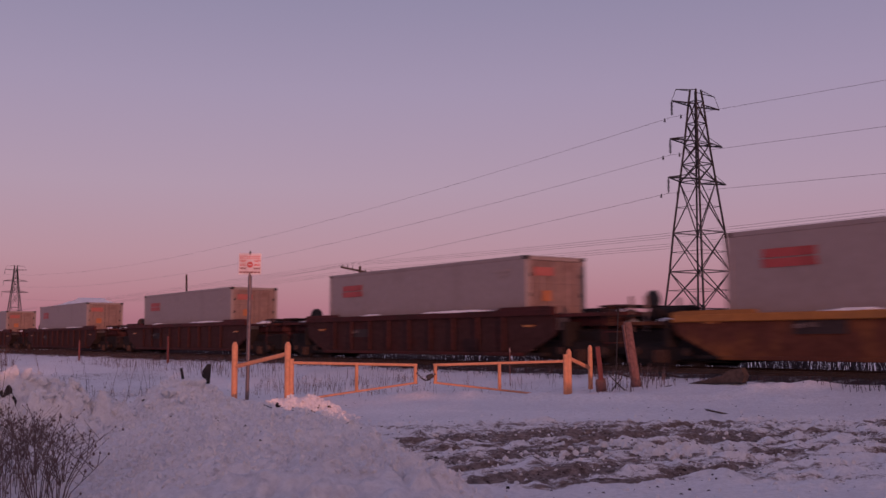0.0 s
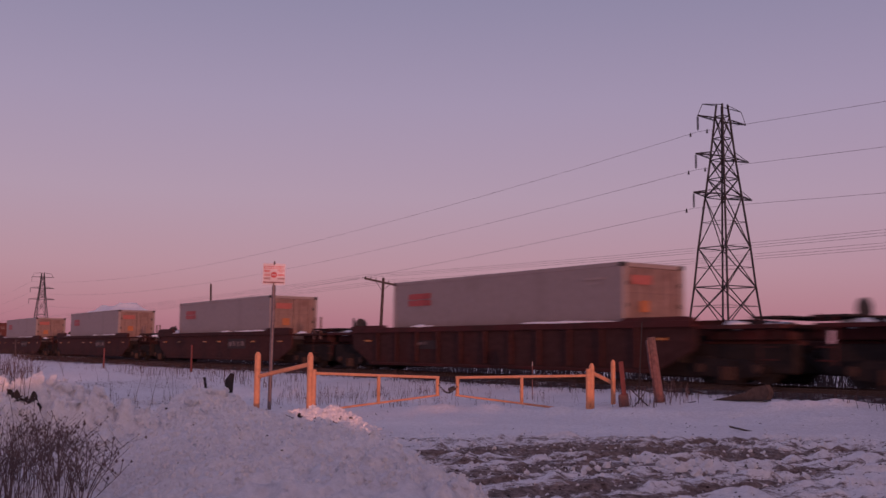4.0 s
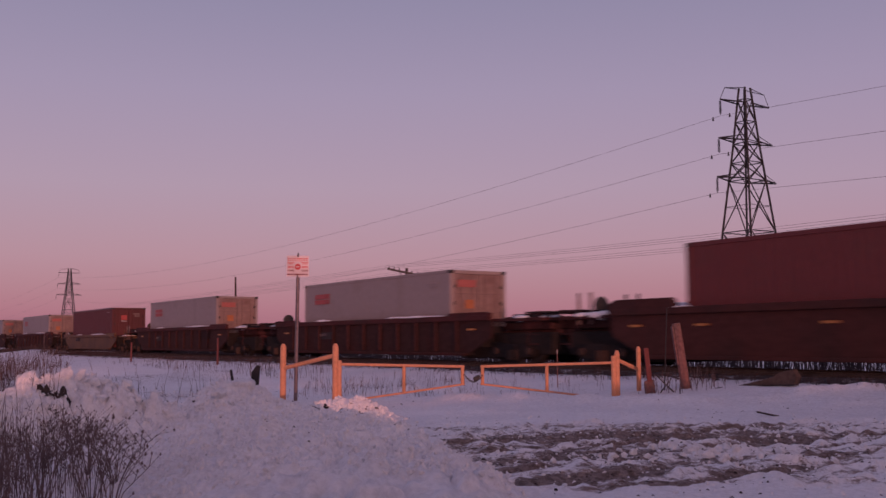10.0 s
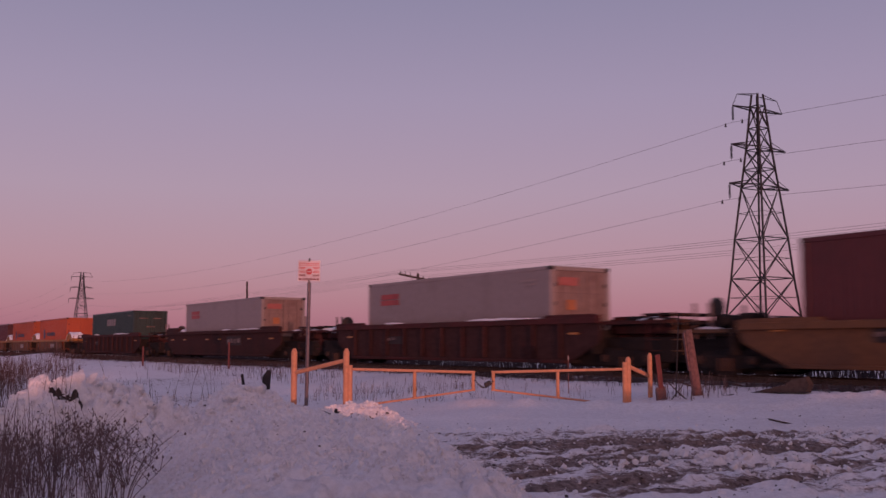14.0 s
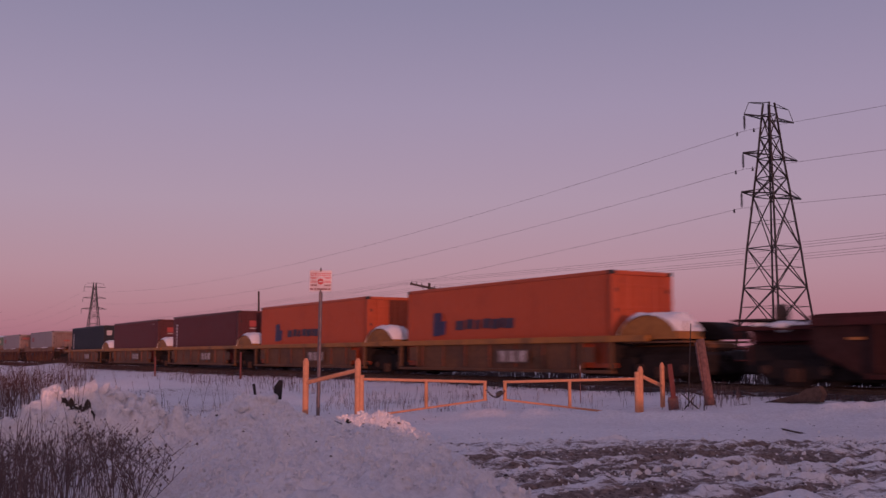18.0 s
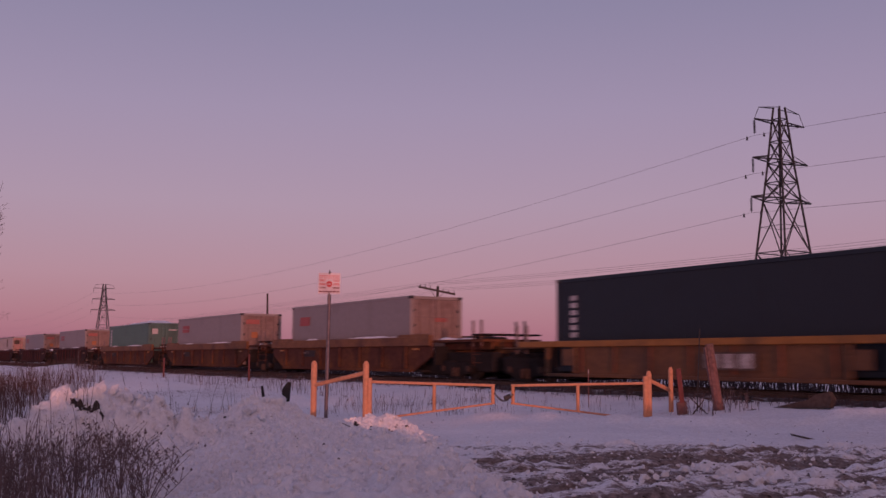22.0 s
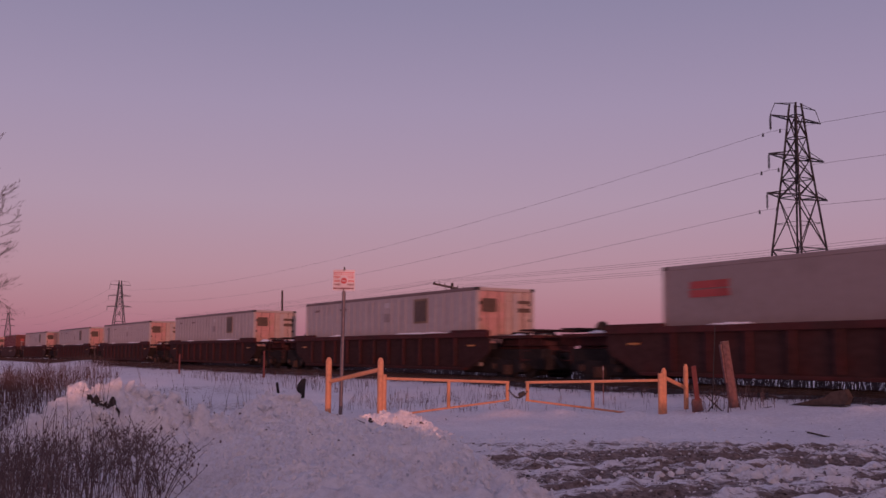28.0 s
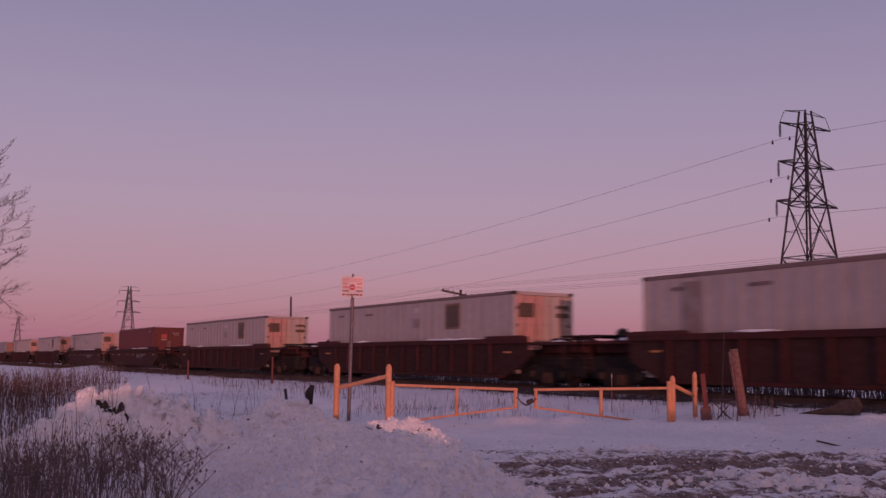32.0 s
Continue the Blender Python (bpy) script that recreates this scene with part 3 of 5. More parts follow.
def make_container(style, feet):
    """Local x along the train, y away from the camera, z from the container's floor. The doors are at +x."""
    L, W, H = LENGTH[feet], WIDTH[feet], TOP - DECK
    paint = PAINT[style]
    t = thing("shipping_container", Matrix(), BOX_LABEL[style], "container", "containers on the train")
    hx, hy = L / 2, W / 2
    ribbed = style.startswith("white")
    grey = style.startswith("grey")
    for side in (-1, 1):
        bm = B()
        if grey:
            box(bm, (0, side * (hy - 0.03), H / 2), (L - 0.3, 0.03, H - 0.2))
        elif ribbed:
            box(bm, (0, side * (hy - 0.045), H / 2), (L - 0.3, 0.03, H - 0.2))
            n = int(L / 0.62)
            for k in range(1, n):
                if (side, k) == (-1, 1):
                    rib = part("rib", box(B(), (0, 0, H / 2), (0.15, 0.022, H - 0.34)), paint, t)
                    rib.location = (-hx + L / n, side * (hy - 0.018), 0)
                    continue
                o = rib.copy()
                scene.collection.objects.link(o)
                o.location = (-hx + k * L / n, side * (hy - 0.018), 0)
        else:
            pitch = 0.28
            n = int((L - 0.4) / pitch)
            x0, outline = -n * pitch / 2, []
            for k in range(n):
                x = x0 + k * pitch
                outline += [(x, 0.0), (x + 0.07, 0.0), (x + 0.14, 0.036), (x + 0.21, 0.036)]
            outline.append((x0 + n * pitch, 0.0))
            low = [bm.verts.new((x, side * (hy - 0.012 - v), 0.14)) for x, v in outline]
            high = [bm.verts.new((x, side * (hy - 0.012 - v), H - 0.12)) for x, v in outline]
            for k in range(len(outline) - 1):
                bm.faces.new((low[k], low[k + 1], high[k + 1], high[k]))
            bmesh.ops.recalc_face_normals(bm, faces=bm.faces[:])
            box(bm, (0, side * (hy - 0.07), H / 2), (L - 0.3, 0.02, H - 0.2))
        part("side_panel", bm, paint, t)
        part("top_rail", box(B(), (0, side * (hy - 0.05), H - 0.06), (L - 0.34, 0.10, 0.12), 0.012), TRIM if ribbed else paint, t)
        part("bottom_rail", box(B(), (0, side * (hy - 0.05), 0.07), (L - 0.34, 0.10, 0.14), 0.012), paint, t)
        for end in (-1, 1):
            part("corner_post", box(B(), (end * (hx - 0.085), side * (hy - 0.085), H / 2), (0.165, 0.165, H - 0.24), 0.015), paint, t)
            for z in (0.06, H - 0.06):
                part("corner_casting", box(B(), (end * (hx - 0.085), side * (hy - 0.082), z), (0.178, 0.17, 0.12), 0.012), STEEL_DARK, t)
    part("roof", box(B(), (0, 0, H - 0.03), (L - 0.36, W - 0.22, 0.04)), paint, t)
    part("front_panel", box(B(), (-hx + 0.06, 0, H / 2), (0.06, W - 0.33, H - 0.24)), paint, t)
    part("floor", box(B(), (0, 0, 0.10), (L - 0.36, W - 0.24, 0.08)), STEEL_DARK, t)
    part("door_header", box(B(), (hx - 0.07, 0, H - 0.07), (0.12, W - 0.34, 0.13), 0.012), paint, t)
    part("door_sill", box(B(), (hx - 0.07, 0, 0.07), (0.12, W - 0.34, 0.13), 0.012), paint, t)
    lw = (W - 0.36) / 2
    for side in (-1, 1):
        cy = side * (lw / 2 + 0.004)
        # white boxes: the near leaf's salmon has the low sun's warmth painted in
        leaf = BOX_DOOR_GREY if grey else (BOX_SUNLIT_SALMON if side < 0 else BOX_CREAM) if ribbed else paint
        bm = box(B(), (hx - 0.06, cy, H / 2), (0.05, lw - 0.012, H - 0.28), 0.01)
        if not grey:
            for k in range(4):
                box(bm, (hx - 0.032, cy, 0.45 + k * (H - 0.9) / 3), (0.018, lw - 0.06, 0.10), 0.006)
        door = part("door", bm, leaf, t)
        if grey:
            for z in (H - 0.85, H - 1.52):
                part("seam", box(B(), (hx - 0.034, cy, z), (0.02, lw - 0.02, 0.03)), TRIM, door)
        for k in (-0.24, 0.24):
            part("lock_rod", rod(B(), (hx - 0.005, cy + k, 0.12), (hx - 0.005, cy + k, H - 0.12), 0.018, seg=6), TRIM if grey or ribbed else paint, door)
        for z in (0.35, 1.0, 1.7, 2.3):
            part("hinge", box(B(), (hx - 0.03, side * (lw - 0.02), z), (0.03, 0.10, 0.12), 0.006), STEEL_DARK, door)
    front = -hy - 0.004

    def plate(name, mat, x, z, w, h, slant=0.0):
        bm = slab(B(), ((x - w / 2, z - h / 2), (x + w / 2, z - h / 2), (x + w / 2 + slant, z + h / 2), (x - w / 2 + slant, z + h / 2)), front - 0.008, front)
        return part(name, bm, mat, t)

    def door_plate(name, mat, y, z, w, h):
        return part(name, box(B(), (hx + 0.022, y, z), (0.008, w, h)), mat, t)

    if style in ("grey", "grey_snow", "grey_drift", "grey_dull"):
        plate("logo", LOGO_RED, -hx + 1.80, H - 0.575, 1.42, 0.20, 0.02)
        plate("logo", LOGO_RED, -hx + 1.84, H - 0.81, 1.46, 0.20, -0.05)
        door_plate("logo", LOGO_FADED, -0.52, H - 0.48, 0.78, 0.26)
        door_plate("placard", PLACARD, -0.40, H - 1.22, 0.36, 0.32)
        plate("number_bar", BOX_DULL, hx - 1.2, H - 0.42, 0.9, 0.07)
        plate("number_bar", BOX_DULL, hx - 1.2, H - 0.56, 0.6, 0.06)
    elif style == "grey_plain":
        plate("logo", LOGO_RED, -hx + 1.6, H - 0.75, 1.2, 0.42, 0.06)
        door_plate("logo", LOGO_FADED, 0.2, H - 0.95, 0.55, 0.16)
    elif style == "orange":
        plate("logo", LOGO_BLUE, -hx + 2.25, H - 1.36, 0.55, 0.86, 0.08)
        plate("logo", LOGO_BLUE, -hx + 2.62, H - 1.50, 0.48, 0.5, 0.06)
        for k, (w, g) in enumerate(((0.62, 0.0), (0.55, 0.75), (0.3, 1.3), (0.55, 1.95), (0.5, 2.55), (0.25, 3.0), (0.6, 3.5))):
            plate("lettering_bar", LOGO_DARK, -hx + 3.84 + g * 0.89, H - 1.43 + 0.03 * (k % 2), w * 0.88, 0.34, 0.05)
    elif style in ("maroon", "red"):
        door_plate("logo", LOGO_RED, -0.35, H - 0.72, 0.42, 0.34)
        door_plate("lettering_bar", LOGO_WHITE, -0.35, H - 0.98, 0.40, 0.05)
        door_plate("lettering_bar", BOX_GREY, 0.55, H - 0.45, 0.5, 0.05)
        door_plate("lettering_bar", BOX_GREY, 0.60, H - 0.60, 0.4, 0.05)
        plate("number_bar", BOX_GREY, hx - 1.1, H - 0.32, 0.7, 0.05)
    elif style == "maroon_lettered":
        for k in range(8):
            plate("lettering_bar", LOGO_WHITE, -hx + 0.87, H - 0.55 - k * 0.20, 0.30, 0.13)
        door_plate("logo", LOGO_RED, -0.35, H - 0.72, 0.42, 0.34)
        door_plate("lettering_bar", LOGO_WHITE, -0.35, H - 0.98, 0.40, 0.05)
    elif style == "dark_green":
        for k in range(4):
            plate("lettering_bar", STRIPE, -hx + 5.0 + k * 0.66, H - 0.76, 0.46, 0.50, 0.06)
        plate("number_bar", STENCIL_DIM, hx - 1.1, H - 0.36, 0.8, 0.07)
        for k in range(3):
            door_plate("lettering_bar", STENCIL_DIM, -0.5 + k * 0.5, H - 0.55 - 0.6 * (k % 2), 0.6, 0.07)
    elif style in ("navy", "green"):
        for k in range(6 if style == "navy" else 7):
            plate("lettering_bar", LOGO_WHITE, -hx + (0.89 if style == "navy" else 0.77), H - (0.62 if style == "navy" else 0.40) - k * 0.229, 0.30 if style == "navy" else 0.52, 0.15)
        door_plate("logo", LOGO_WHITE, -0.75, H - 0.62, 0.42, 0.40)
        door_plate("lettering_bar", LOGO_WHITE, 0.55, H - 0.5, 0.6, 0.08)
    elif ribbed:
        plate("number_bar", TRIM, -hx + 1.48, H - 0.42, 0.55, 0.10)
        plate("number_bar", TRIM, -hx + 4.5, H - 0.45, 0.75, 0.09)
        plate("notice", LOGO_WHITE, -hx + 9.0, H - 0.42, 0.45, 0.22)
        plate("notice", STRIPE, -hx + 8.95, H - 0.95, 0.5, 0.36)
        if style == "white_window":
            plate("panel_frame", FRAME_YELLOW, -hx + 11.95, H - 0.76, 1.12, 0.98)
            part("dark_panel", box(B(), (-hx + 11.95, front - 0.014, H - 0.76), (0.96, 0.012, 0.82)), GRIME_PANEL, t)
        else:
            plate("dark_panel", STRIPE, -hx + 1.99, H / 2, 0.70, H - 0.5)
        door_plate("dark_panel", GRIME_PANEL, -0.75, H - 0.66, 0.62, 0.50)
        door_plate("dark_panel", GRIME_PANEL, 0.80, H - 0.52, 0.58, 0.12)
        door_plate("dark_panel", GRIME_PANEL, 0.80, H - 0.82, 0.58, 0.16)
        door_plate("panel_strip", BOX_WHITE, 0.42, H / 2, 0.26, H - 0.4)
    if style in ("grey_snow", "grey_drift", "green"):
        bm = B()
        n, m = 48, 8
        grid = []
        for i in range(n + 1):
            line = []
            for j in range(m + 1):
                x, y = -hx * 0.97 + 2 * hx * 0.97 * i / n, -hy * 0.93 + 2 * hy * 0.93 * j / m
                rim = min(1.0, 6 * i / n, 6 * (n - i) / n) * min(1.0, 4 * j / m, 4 * (m - j) / m)
                lumps = 0.10 * noise.noise((x * 1.2, y, 1.0))
                if style == "grey_snow":
                    hgt = rim * (0.06 + 0.40 * math.sin(math.pi * (i / n) ** 2.2) * (1 + 0.5 * noise.noise((x * 0.9, y * 0.5, 3.7))) + 0.7 * lumps)
                elif style == "grey_drift":
                    hgt = rim * (0.04 + min(0.45, max(0.0, 0.09 * (x + 4.0))) * (1 + 0.8 * noise.noise((x * 0.8, y * 0.6, 2.0))) + 1.2 * lumps)
                else:
                    hgt = rim * (0.05 + 0.24 * (i / n) ** 1.2 * (1 + 0.4 * noise.noise((x * 0.6, y * 0.4, 8.0))) + 0.5 * lumps)
                line.append(bm.verts.new((x, y, H - 0.012 + max(0.0, hgt))))
            grid.append(line)
        for i in range(n):
            for j in range(m):
                bm.faces.new((grid[i][j], grid[i + 1][j], grid[i + 1][j + 1], grid[i][j + 1]))
        part("roof_snow", bm, SNOW, t, "lumpy snow lying on the roof", True)
    return t


# yellow cars: CAR_OLIVE sides hold the recess shade, only the chord is full gold
CAR_PAINT = {"gold": CAR_RUSTED, "maroon": CAR_MAROON, "brown": CAR_BROWN, "olive": CAR_OLIVE, "yellow": CAR_OLIVE, "rust": CAR_RUSTED, "bare": CAR_MAROON}
CHORD = {"gold": CAR_GOLD, "maroon": CAR_MAROON, "brown": CAR_BROWN, "olive": CAR_OLIVE, "yellow": CAR_GOLD, "rust": CAR_MUSTARD, "bare": CAR_MAROON}
CAR_LABEL = {"gold": "dull gold intermodal well car with dark trucks", "maroon": "dark maroon ribbed intermodal well car on steel trucks",
             "bare": "dark maroon ribbed intermodal well car on steel trucks",
             "brown": "dark brown intermodal well car with stencilled side plates", "olive": "faded gold intermodal well car with dusty sides",
             "yellow": "yellow articulated well car with orange reflectors and stencils", "rust": "maroon well car with a faded gold top chord"}
FLOOR = 0.81      # height of the well's underside


def make_truck(parent, x):
    """A two-axle truck; heights are over the ground of the track."""
    truck = new("truck")
    truck.parent = parent
    truck.location = (x, 0, 0.037)
    for side in (-1, 1):
        y = side * 1.0
        bm = slab(B(), ((-1.15, 0.98), (-1.05, 0.78), (-0.45, 0.72), (-0.3, 0.55), (0.3, 0.55), (0.45, 0.72), (1.05, 0.78), (1.15, 0.98), (0.55, 1.18), (-0.55, 1.18)), y - 0.07, y + 0.07)
        frame_part = part("side_frame", bm, CAR_DARK, truck)
        for k in (-0.16, 0.0, 0.16):
            part("spring", rod(B(), (k, y - 0.09, 0.66), (k, y - 0.09, 0.98), 0.055, seg=8), RUST, frame_part)
        for end in (-1, 1):
            part("bearing_cap", rod(B(), (end * 0.89, y - side * 0.0 - 0.13, 0.94), (end * 0.89, y + 0.13, 0.94), 0.11, seg=10), RUST, frame_part)
    part("brake_beam", box(B(), (0, 0.3, 0.86), (2.3, 1.1, 0.42), 0.04), CAR_DARK, truck)
    part("bolster", box(B(), (0, 0, 1.02), (0.40, 2.2, 0.26), 0.03), CAR_DARK, truck)
    for end in (-1, 1):
        part("axle", rod(B(), (end * 0.89, -0.95, RAIL_TOP + 0.42), (end * 0.89, 0.95, RAIL_TOP + 0.42), 0.08, seg=8), WHEEL_STEEL, truck)
        for side in (-1, 1):
            bm = rod(B(), (end * 0.89, side * 0.76 - 0.05, RAIL_TOP + 0.42), (end * 0.89, side * 0.76 + 0.05, RAIL_TOP + 0.42), 0.42, seg=20)
            rod(bm, (end * 0.89, side * 0.68 - 0.02, RAIL_TOP + 0.42), (end * 0.89, side * 0.68 + 0.02, RAIL_TOP + 0.42), 0.445, seg=20)
            part("wheel", bm, WHEEL_STEEL, truck)
    return truck


def make_car(style, feet, pitch, first=False, last=False):
    """Local x along the train; z over the datum of the place. One well with its end platforms and trucks."""
    paint, chord = CAR_PAINT[style], CHORD[style]
    t = thing("well_car", Matrix(), CAR_LABEL[style], "rail car", "cars of the train")
    slim = style == "yellow"
    shared = style in ("yellow", "rust")
    SILL = 1.90 if style in ("yellow", "olive", "gold") else 2.18
    well = 12.75 if slim else pitch - 3.4 if shared else min(17.0, pitch - 4.6)
    body = pitch - (0.5 if shared else 0.8)
    hw, hb = well / 2, body / 2
    eb = hb - (1.9 if shared else 2.5)
    for side in (-1, 1):
        y0, y1 = (-1.47, -1.37) if side < 0 else (1.37, 1.47)
        # the deep side ends in a slanted corner short of the trucks
        right = [(eb - 1.5, FLOOR), (eb - 0.1, 1.40), (eb, 1.56), (eb, SILL - 0.18)] if not slim else [(hw - 1.5, FLOOR), (hw - 1.5, SILL - 0.17)]
        outline = right + [(-x, z) for x, z in right[::-1]]
        inner = (y0 + 0.09, y1 + 0.05) if side < 0 else (y0 - 0.05, y1 - 0.09)
        part("side_plate", slab(B(), outline, *inner), CAR_PANEL if style in ("maroon", "bare") else paint, t)
        bm = B()
        deep = 0.36 if style == "rust" else 0.19
        box(bm, (0, (y0 + y1) / 2, SILL - deep / 2), (2 * eb if not slim else pitch - 0.35, 0.17, deep), 0.02)
        part("top_chord", bm, chord, t)
        if not slim:
            for end in (-1, 1):
                lift = (0.25 if end < 0 else 0.12) if style == "brown" else 0.09
                cap = [(end * (eb - 2.7), SILL - 0.12), (end * eb, SILL - 0.12), (end * eb, SILL + lift * 0.55), (end * (eb - 0.3), SILL + lift), (end * (eb - 2.45), SILL + lift)]
                part("end_cap", slab(B(), cap, (y0 + y1) / 2 - 0.075, (y0 + y1) / 2 + 0.075), chord, t)
        if slim:
            for end in (-1, 1):
                part("end_post", box(B(), (end * (hw - 0.1), (y0 + y1) / 2, (SILL + FLOOR) / 2), (0.16, 0.10, SILL - FLOOR - 0.2), 0.02), CAR_OLIVE, t)
                part("end_post", box(B(), (end * (hw - 1.45), (y0 + y1) / 2, (SILL + FLOOR) / 2), (0.12, 0.10, SILL - FLOOR - 0.2), 0.02), CAR_OLIVE, t)
        part("bottom_chord", box(B(), (0, (y0 + y1) / 2, FLOOR + 0.04), (2 * eb - 3.0 if not slim else 2 * hw, 0.14, 0.10), 0.015), paint, t)
        n = 12 if style in ("maroon", "bare") else 8 if slim or shared else 0
        for k in range(1, n):
            x = -hw + 0.3 + k * (2 * hw - 0.6) / n
            if slim:
                part("side_post", box(B(), (x, y0 + 0.015 if side < 0 else y1 - 0.015, (SILL + FLOOR) / 2), (0.06, 0.045, SILL - FLOOR - 0.3), 0.008), CAR_POST, t)
            elif abs(x) < eb - 1.6:
                wide = 0.13 if n == 12 else 0.09
                part("side_post", box(B(), (x, y0 + 0.005 if side < 0 else y1 - 0.005, (SILL + FLOOR) / 2), (wide, 0.07, SILL - FLOOR - 0.28), 0.012), CAR_RED if style == "maroon" else paint, t)
    part("well_floor", box(B(), (0, 0, FLOOR + 0.05), (2 * hw - 2.5, 2.7, 0.08)), CAR_DARK, t)
    part("bulkhead", box(B(), (-hw + 0.3, 0, 1.45), (0.1, 2.7, 0.7)), CAR_DARK, t)
    part("bulkhead", box(B(), (hw - 0.3, 0, 1.45), (0.1, 2.7, 0.7)), CAR_DARK, t)
    if slim:
        for k in range(7):
            part("reflector", box(B(), (-hw + 0.5 + k * (2 * hw - 1.0) / 6, -1.462, SILL - 0.06), (0.45, 0.02, 0.07)), REFLECTOR, t)
        plate = part("stencil_panel", box(B(), (1.38, -1.46, 1.31), (1.85, 0.03, 0.46)), GRIME_PANEL, t)
        for k in range(3):
            part("lettering_bar", box(B(), (0.80 + 0.58 * k, -1.478, 1.31), (0.40, 0.012, 0.36)), STENCIL, plate)
        part("data_plate", box(B(), (-5.2, -1.46, 1.4), (0.55, 0.03, 0.5)), CAR_OLIVE, t)
        part("data_plate", box(B(), (5.3, -1.46, 1.35), (0.5, 0.03, 0.45)), CAR_OLIVE, t)
    else:
        if style != "bare":
            plate = part("stencil_panel", box(B(), (2.65 if style == "brown" else -3.4, -1.405 if style != "brown" else -1.385, 1.60 if style == "brown" else 1.55), (2.2 if style == "brown" else 1.3, 0.03, 0.48 if style == "brown" else 0.30)), STENCIL_PLATE, t)
            for k in range(4 if style == "brown" else 2):
                part("lettering_bar", box(B(), (1.9 + 0.5 * k if style == "brown" else -3.95 + 0.36 * k, -1.425 if style != "brown" else -1.405, 1.58 + 0.03 * (k % 2)), (0.34 if style == "brown" else 0.22, 0.014, 0.22 if style == "brown" else 0.10)), STENCIL_DIM, plate)
        for x in ((-eb + 1.0, -eb + 3.4, -1.6, 0.4, eb - 4.2, eb - 1.2) if style == "brown" else (-eb + 1.2, eb - 1.2)):
            part("reflector", box(B(), (x, -1.405, 1.70), (0.42, 0.04, 0.06)), REFLECTOR, t)
    for end in (-1, 1):
        stretch = 1.5 if (first and end > 0) or (last and end < 0) else 0.0
        x0, x1 = end * (hw - 0.1), end * (hb + stretch)
        bm = box(B(), ((x0 + x1) / 2, 0, 1.50), (abs(x1 - x0), 1.1, 0.34), 0.03)
        deck_top = 1.725 if slim else SILL - 0.14
        if slim:
            box(bm, ((x0 + x1) / 2 + end * 0.1, 0, 1.70), (abs(x1 - x0) * 0.8, 2.6, 0.05))
        else:
            xe = end * (eb - 0.3)
            box(bm, ((xe + x1) / 2, 0, deck_top - 0.05), (abs(x1 - xe), 2.5, 0.10), 0.01)
            box(bm, ((xe + x1) / 2, 0, deck_top - 0.22), (abs(x1 - xe) * 0.9, 1.5, 0.30), 0.03)
        part("end_platform", bm, paint, t)
        if not slim or (end < 0 and not last) or (end > 0 and first):
            mid = end * pitch / 2
            if slim:
                # the curved hoods over the shared truck, the near one heaped with snow
                mid -= 0.35
                arch = [(mid - 1.2 * math.cos(w), 1.78 + 0.66 * math.sin(w)) for w in np.linspace(0, math.pi, 13)]
                part("truck_hood", slab(B(), arch, -1.28, -0.35), CAR_GOLD, t, "rounded yellow hood over the shared truck")
                arch = [(mid + 0.5 - 1.0 * math.cos(w), 1.78 + 0.5 * math.sin(w)) for w in np.linspace(0, math.pi, 13)]
                part("truck_hood", slab(B(), arch, 0.25, 1.2), CAR_DARK, t, "dark rounded hood over the shared truck")
            bm = B()
            if slim:
                # one smooth cap of snow draped over the hood, running down its rear
                grid = []
                for i in range(25):
                    w = 0.05 + 2.75 * i / 24
                    line = []
                    for j in range(11):
                        y = -1.33 + 1.05 * j / 10
                        rim = min(1.0, i / 3, (24 - i) / 4) * min(1.0, j / 1.5, (10 - j) / 1.5)
                        lift = 0.03 + rim * (0.10 + 0.14 * noise.noise((3.1 * w, 1.4 * y, 2.0 + end))) + 0.05 * rim * noise.noise((9 * w, 5 * y, 1.0))
                        r = 1.2 + lift
                        line.append(bm.verts.new((mid - r * math.cos(w), y, 1.76 + (0.66 + lift) * math.sin(w))))
                    grid.append(line)
                for i in range(24):
                    for j in range(10):
                        bm.faces.new((grid[i][j], grid[i + 1][j], grid[i + 1][j + 1], grid[i][j + 1]))
                part("platform_snow", bm, SNOW, t, "smooth cap of snow draped over the hood", True)
            else:
                bm.free()
                for k in range(4):
                    bm = B()
                    r = random.uniform(0.07, 0.13)
                    spot = (end * random.uniform(eb + 0.2, hb - 0.3), random.uniform(-1.1, 0.3), deck_top)
                    bmesh.ops.create_icosphere(bm, subdivisions=2, radius=1, matrix=Matrix.Translation(spot) @ Matrix.Diagonal((r * random.uniform(2.5, 5.0), r * 2.2, r * random.uniform(0.6, 1.1), 1)))
                    for v in bm.verts:
                        v.co += 0.05 * noise.noise_vector(v.co * 4.0) + 0.03 * noise.noise_vector(v.co * 13.0)
                    part("platform_snow", bm, SNOW, t, "patch of snow on the end platform", True)
        # plain dark blocks added to stop light showing through below the platform
        if slim:
            part("hood_light_block", box(B(), (x1 - end * 1.0, 0.15, 1.12), (2.4, 2.3, 0.62), 0.08), CAR_DARK, t)
        part("underframe", box(B(), ((x0 + x1) / 2 - end * 1.2, 0, 1.22), (abs(x1 - x0) + 2.4, 1.7, 0.72), 0.04), CAR_DARK, t)
        part("light_block", box(B(), (x0 - end * 0.6, 0.15, 1.0), (2.3, 2.3, 0.56), 0.05), CAR_DARK, t)
        if style in ("brown", "rust", "gold", "olive") or (last and end < 0):
            for y in (-0.95, 0.95):
                for back in (0.6, 1.15):
                    part("guide_post", box(B(), (x1 - end * back, y, SILL + 0.08), (0.08, 0.08, 0.95), 0.015), TRIM, t)
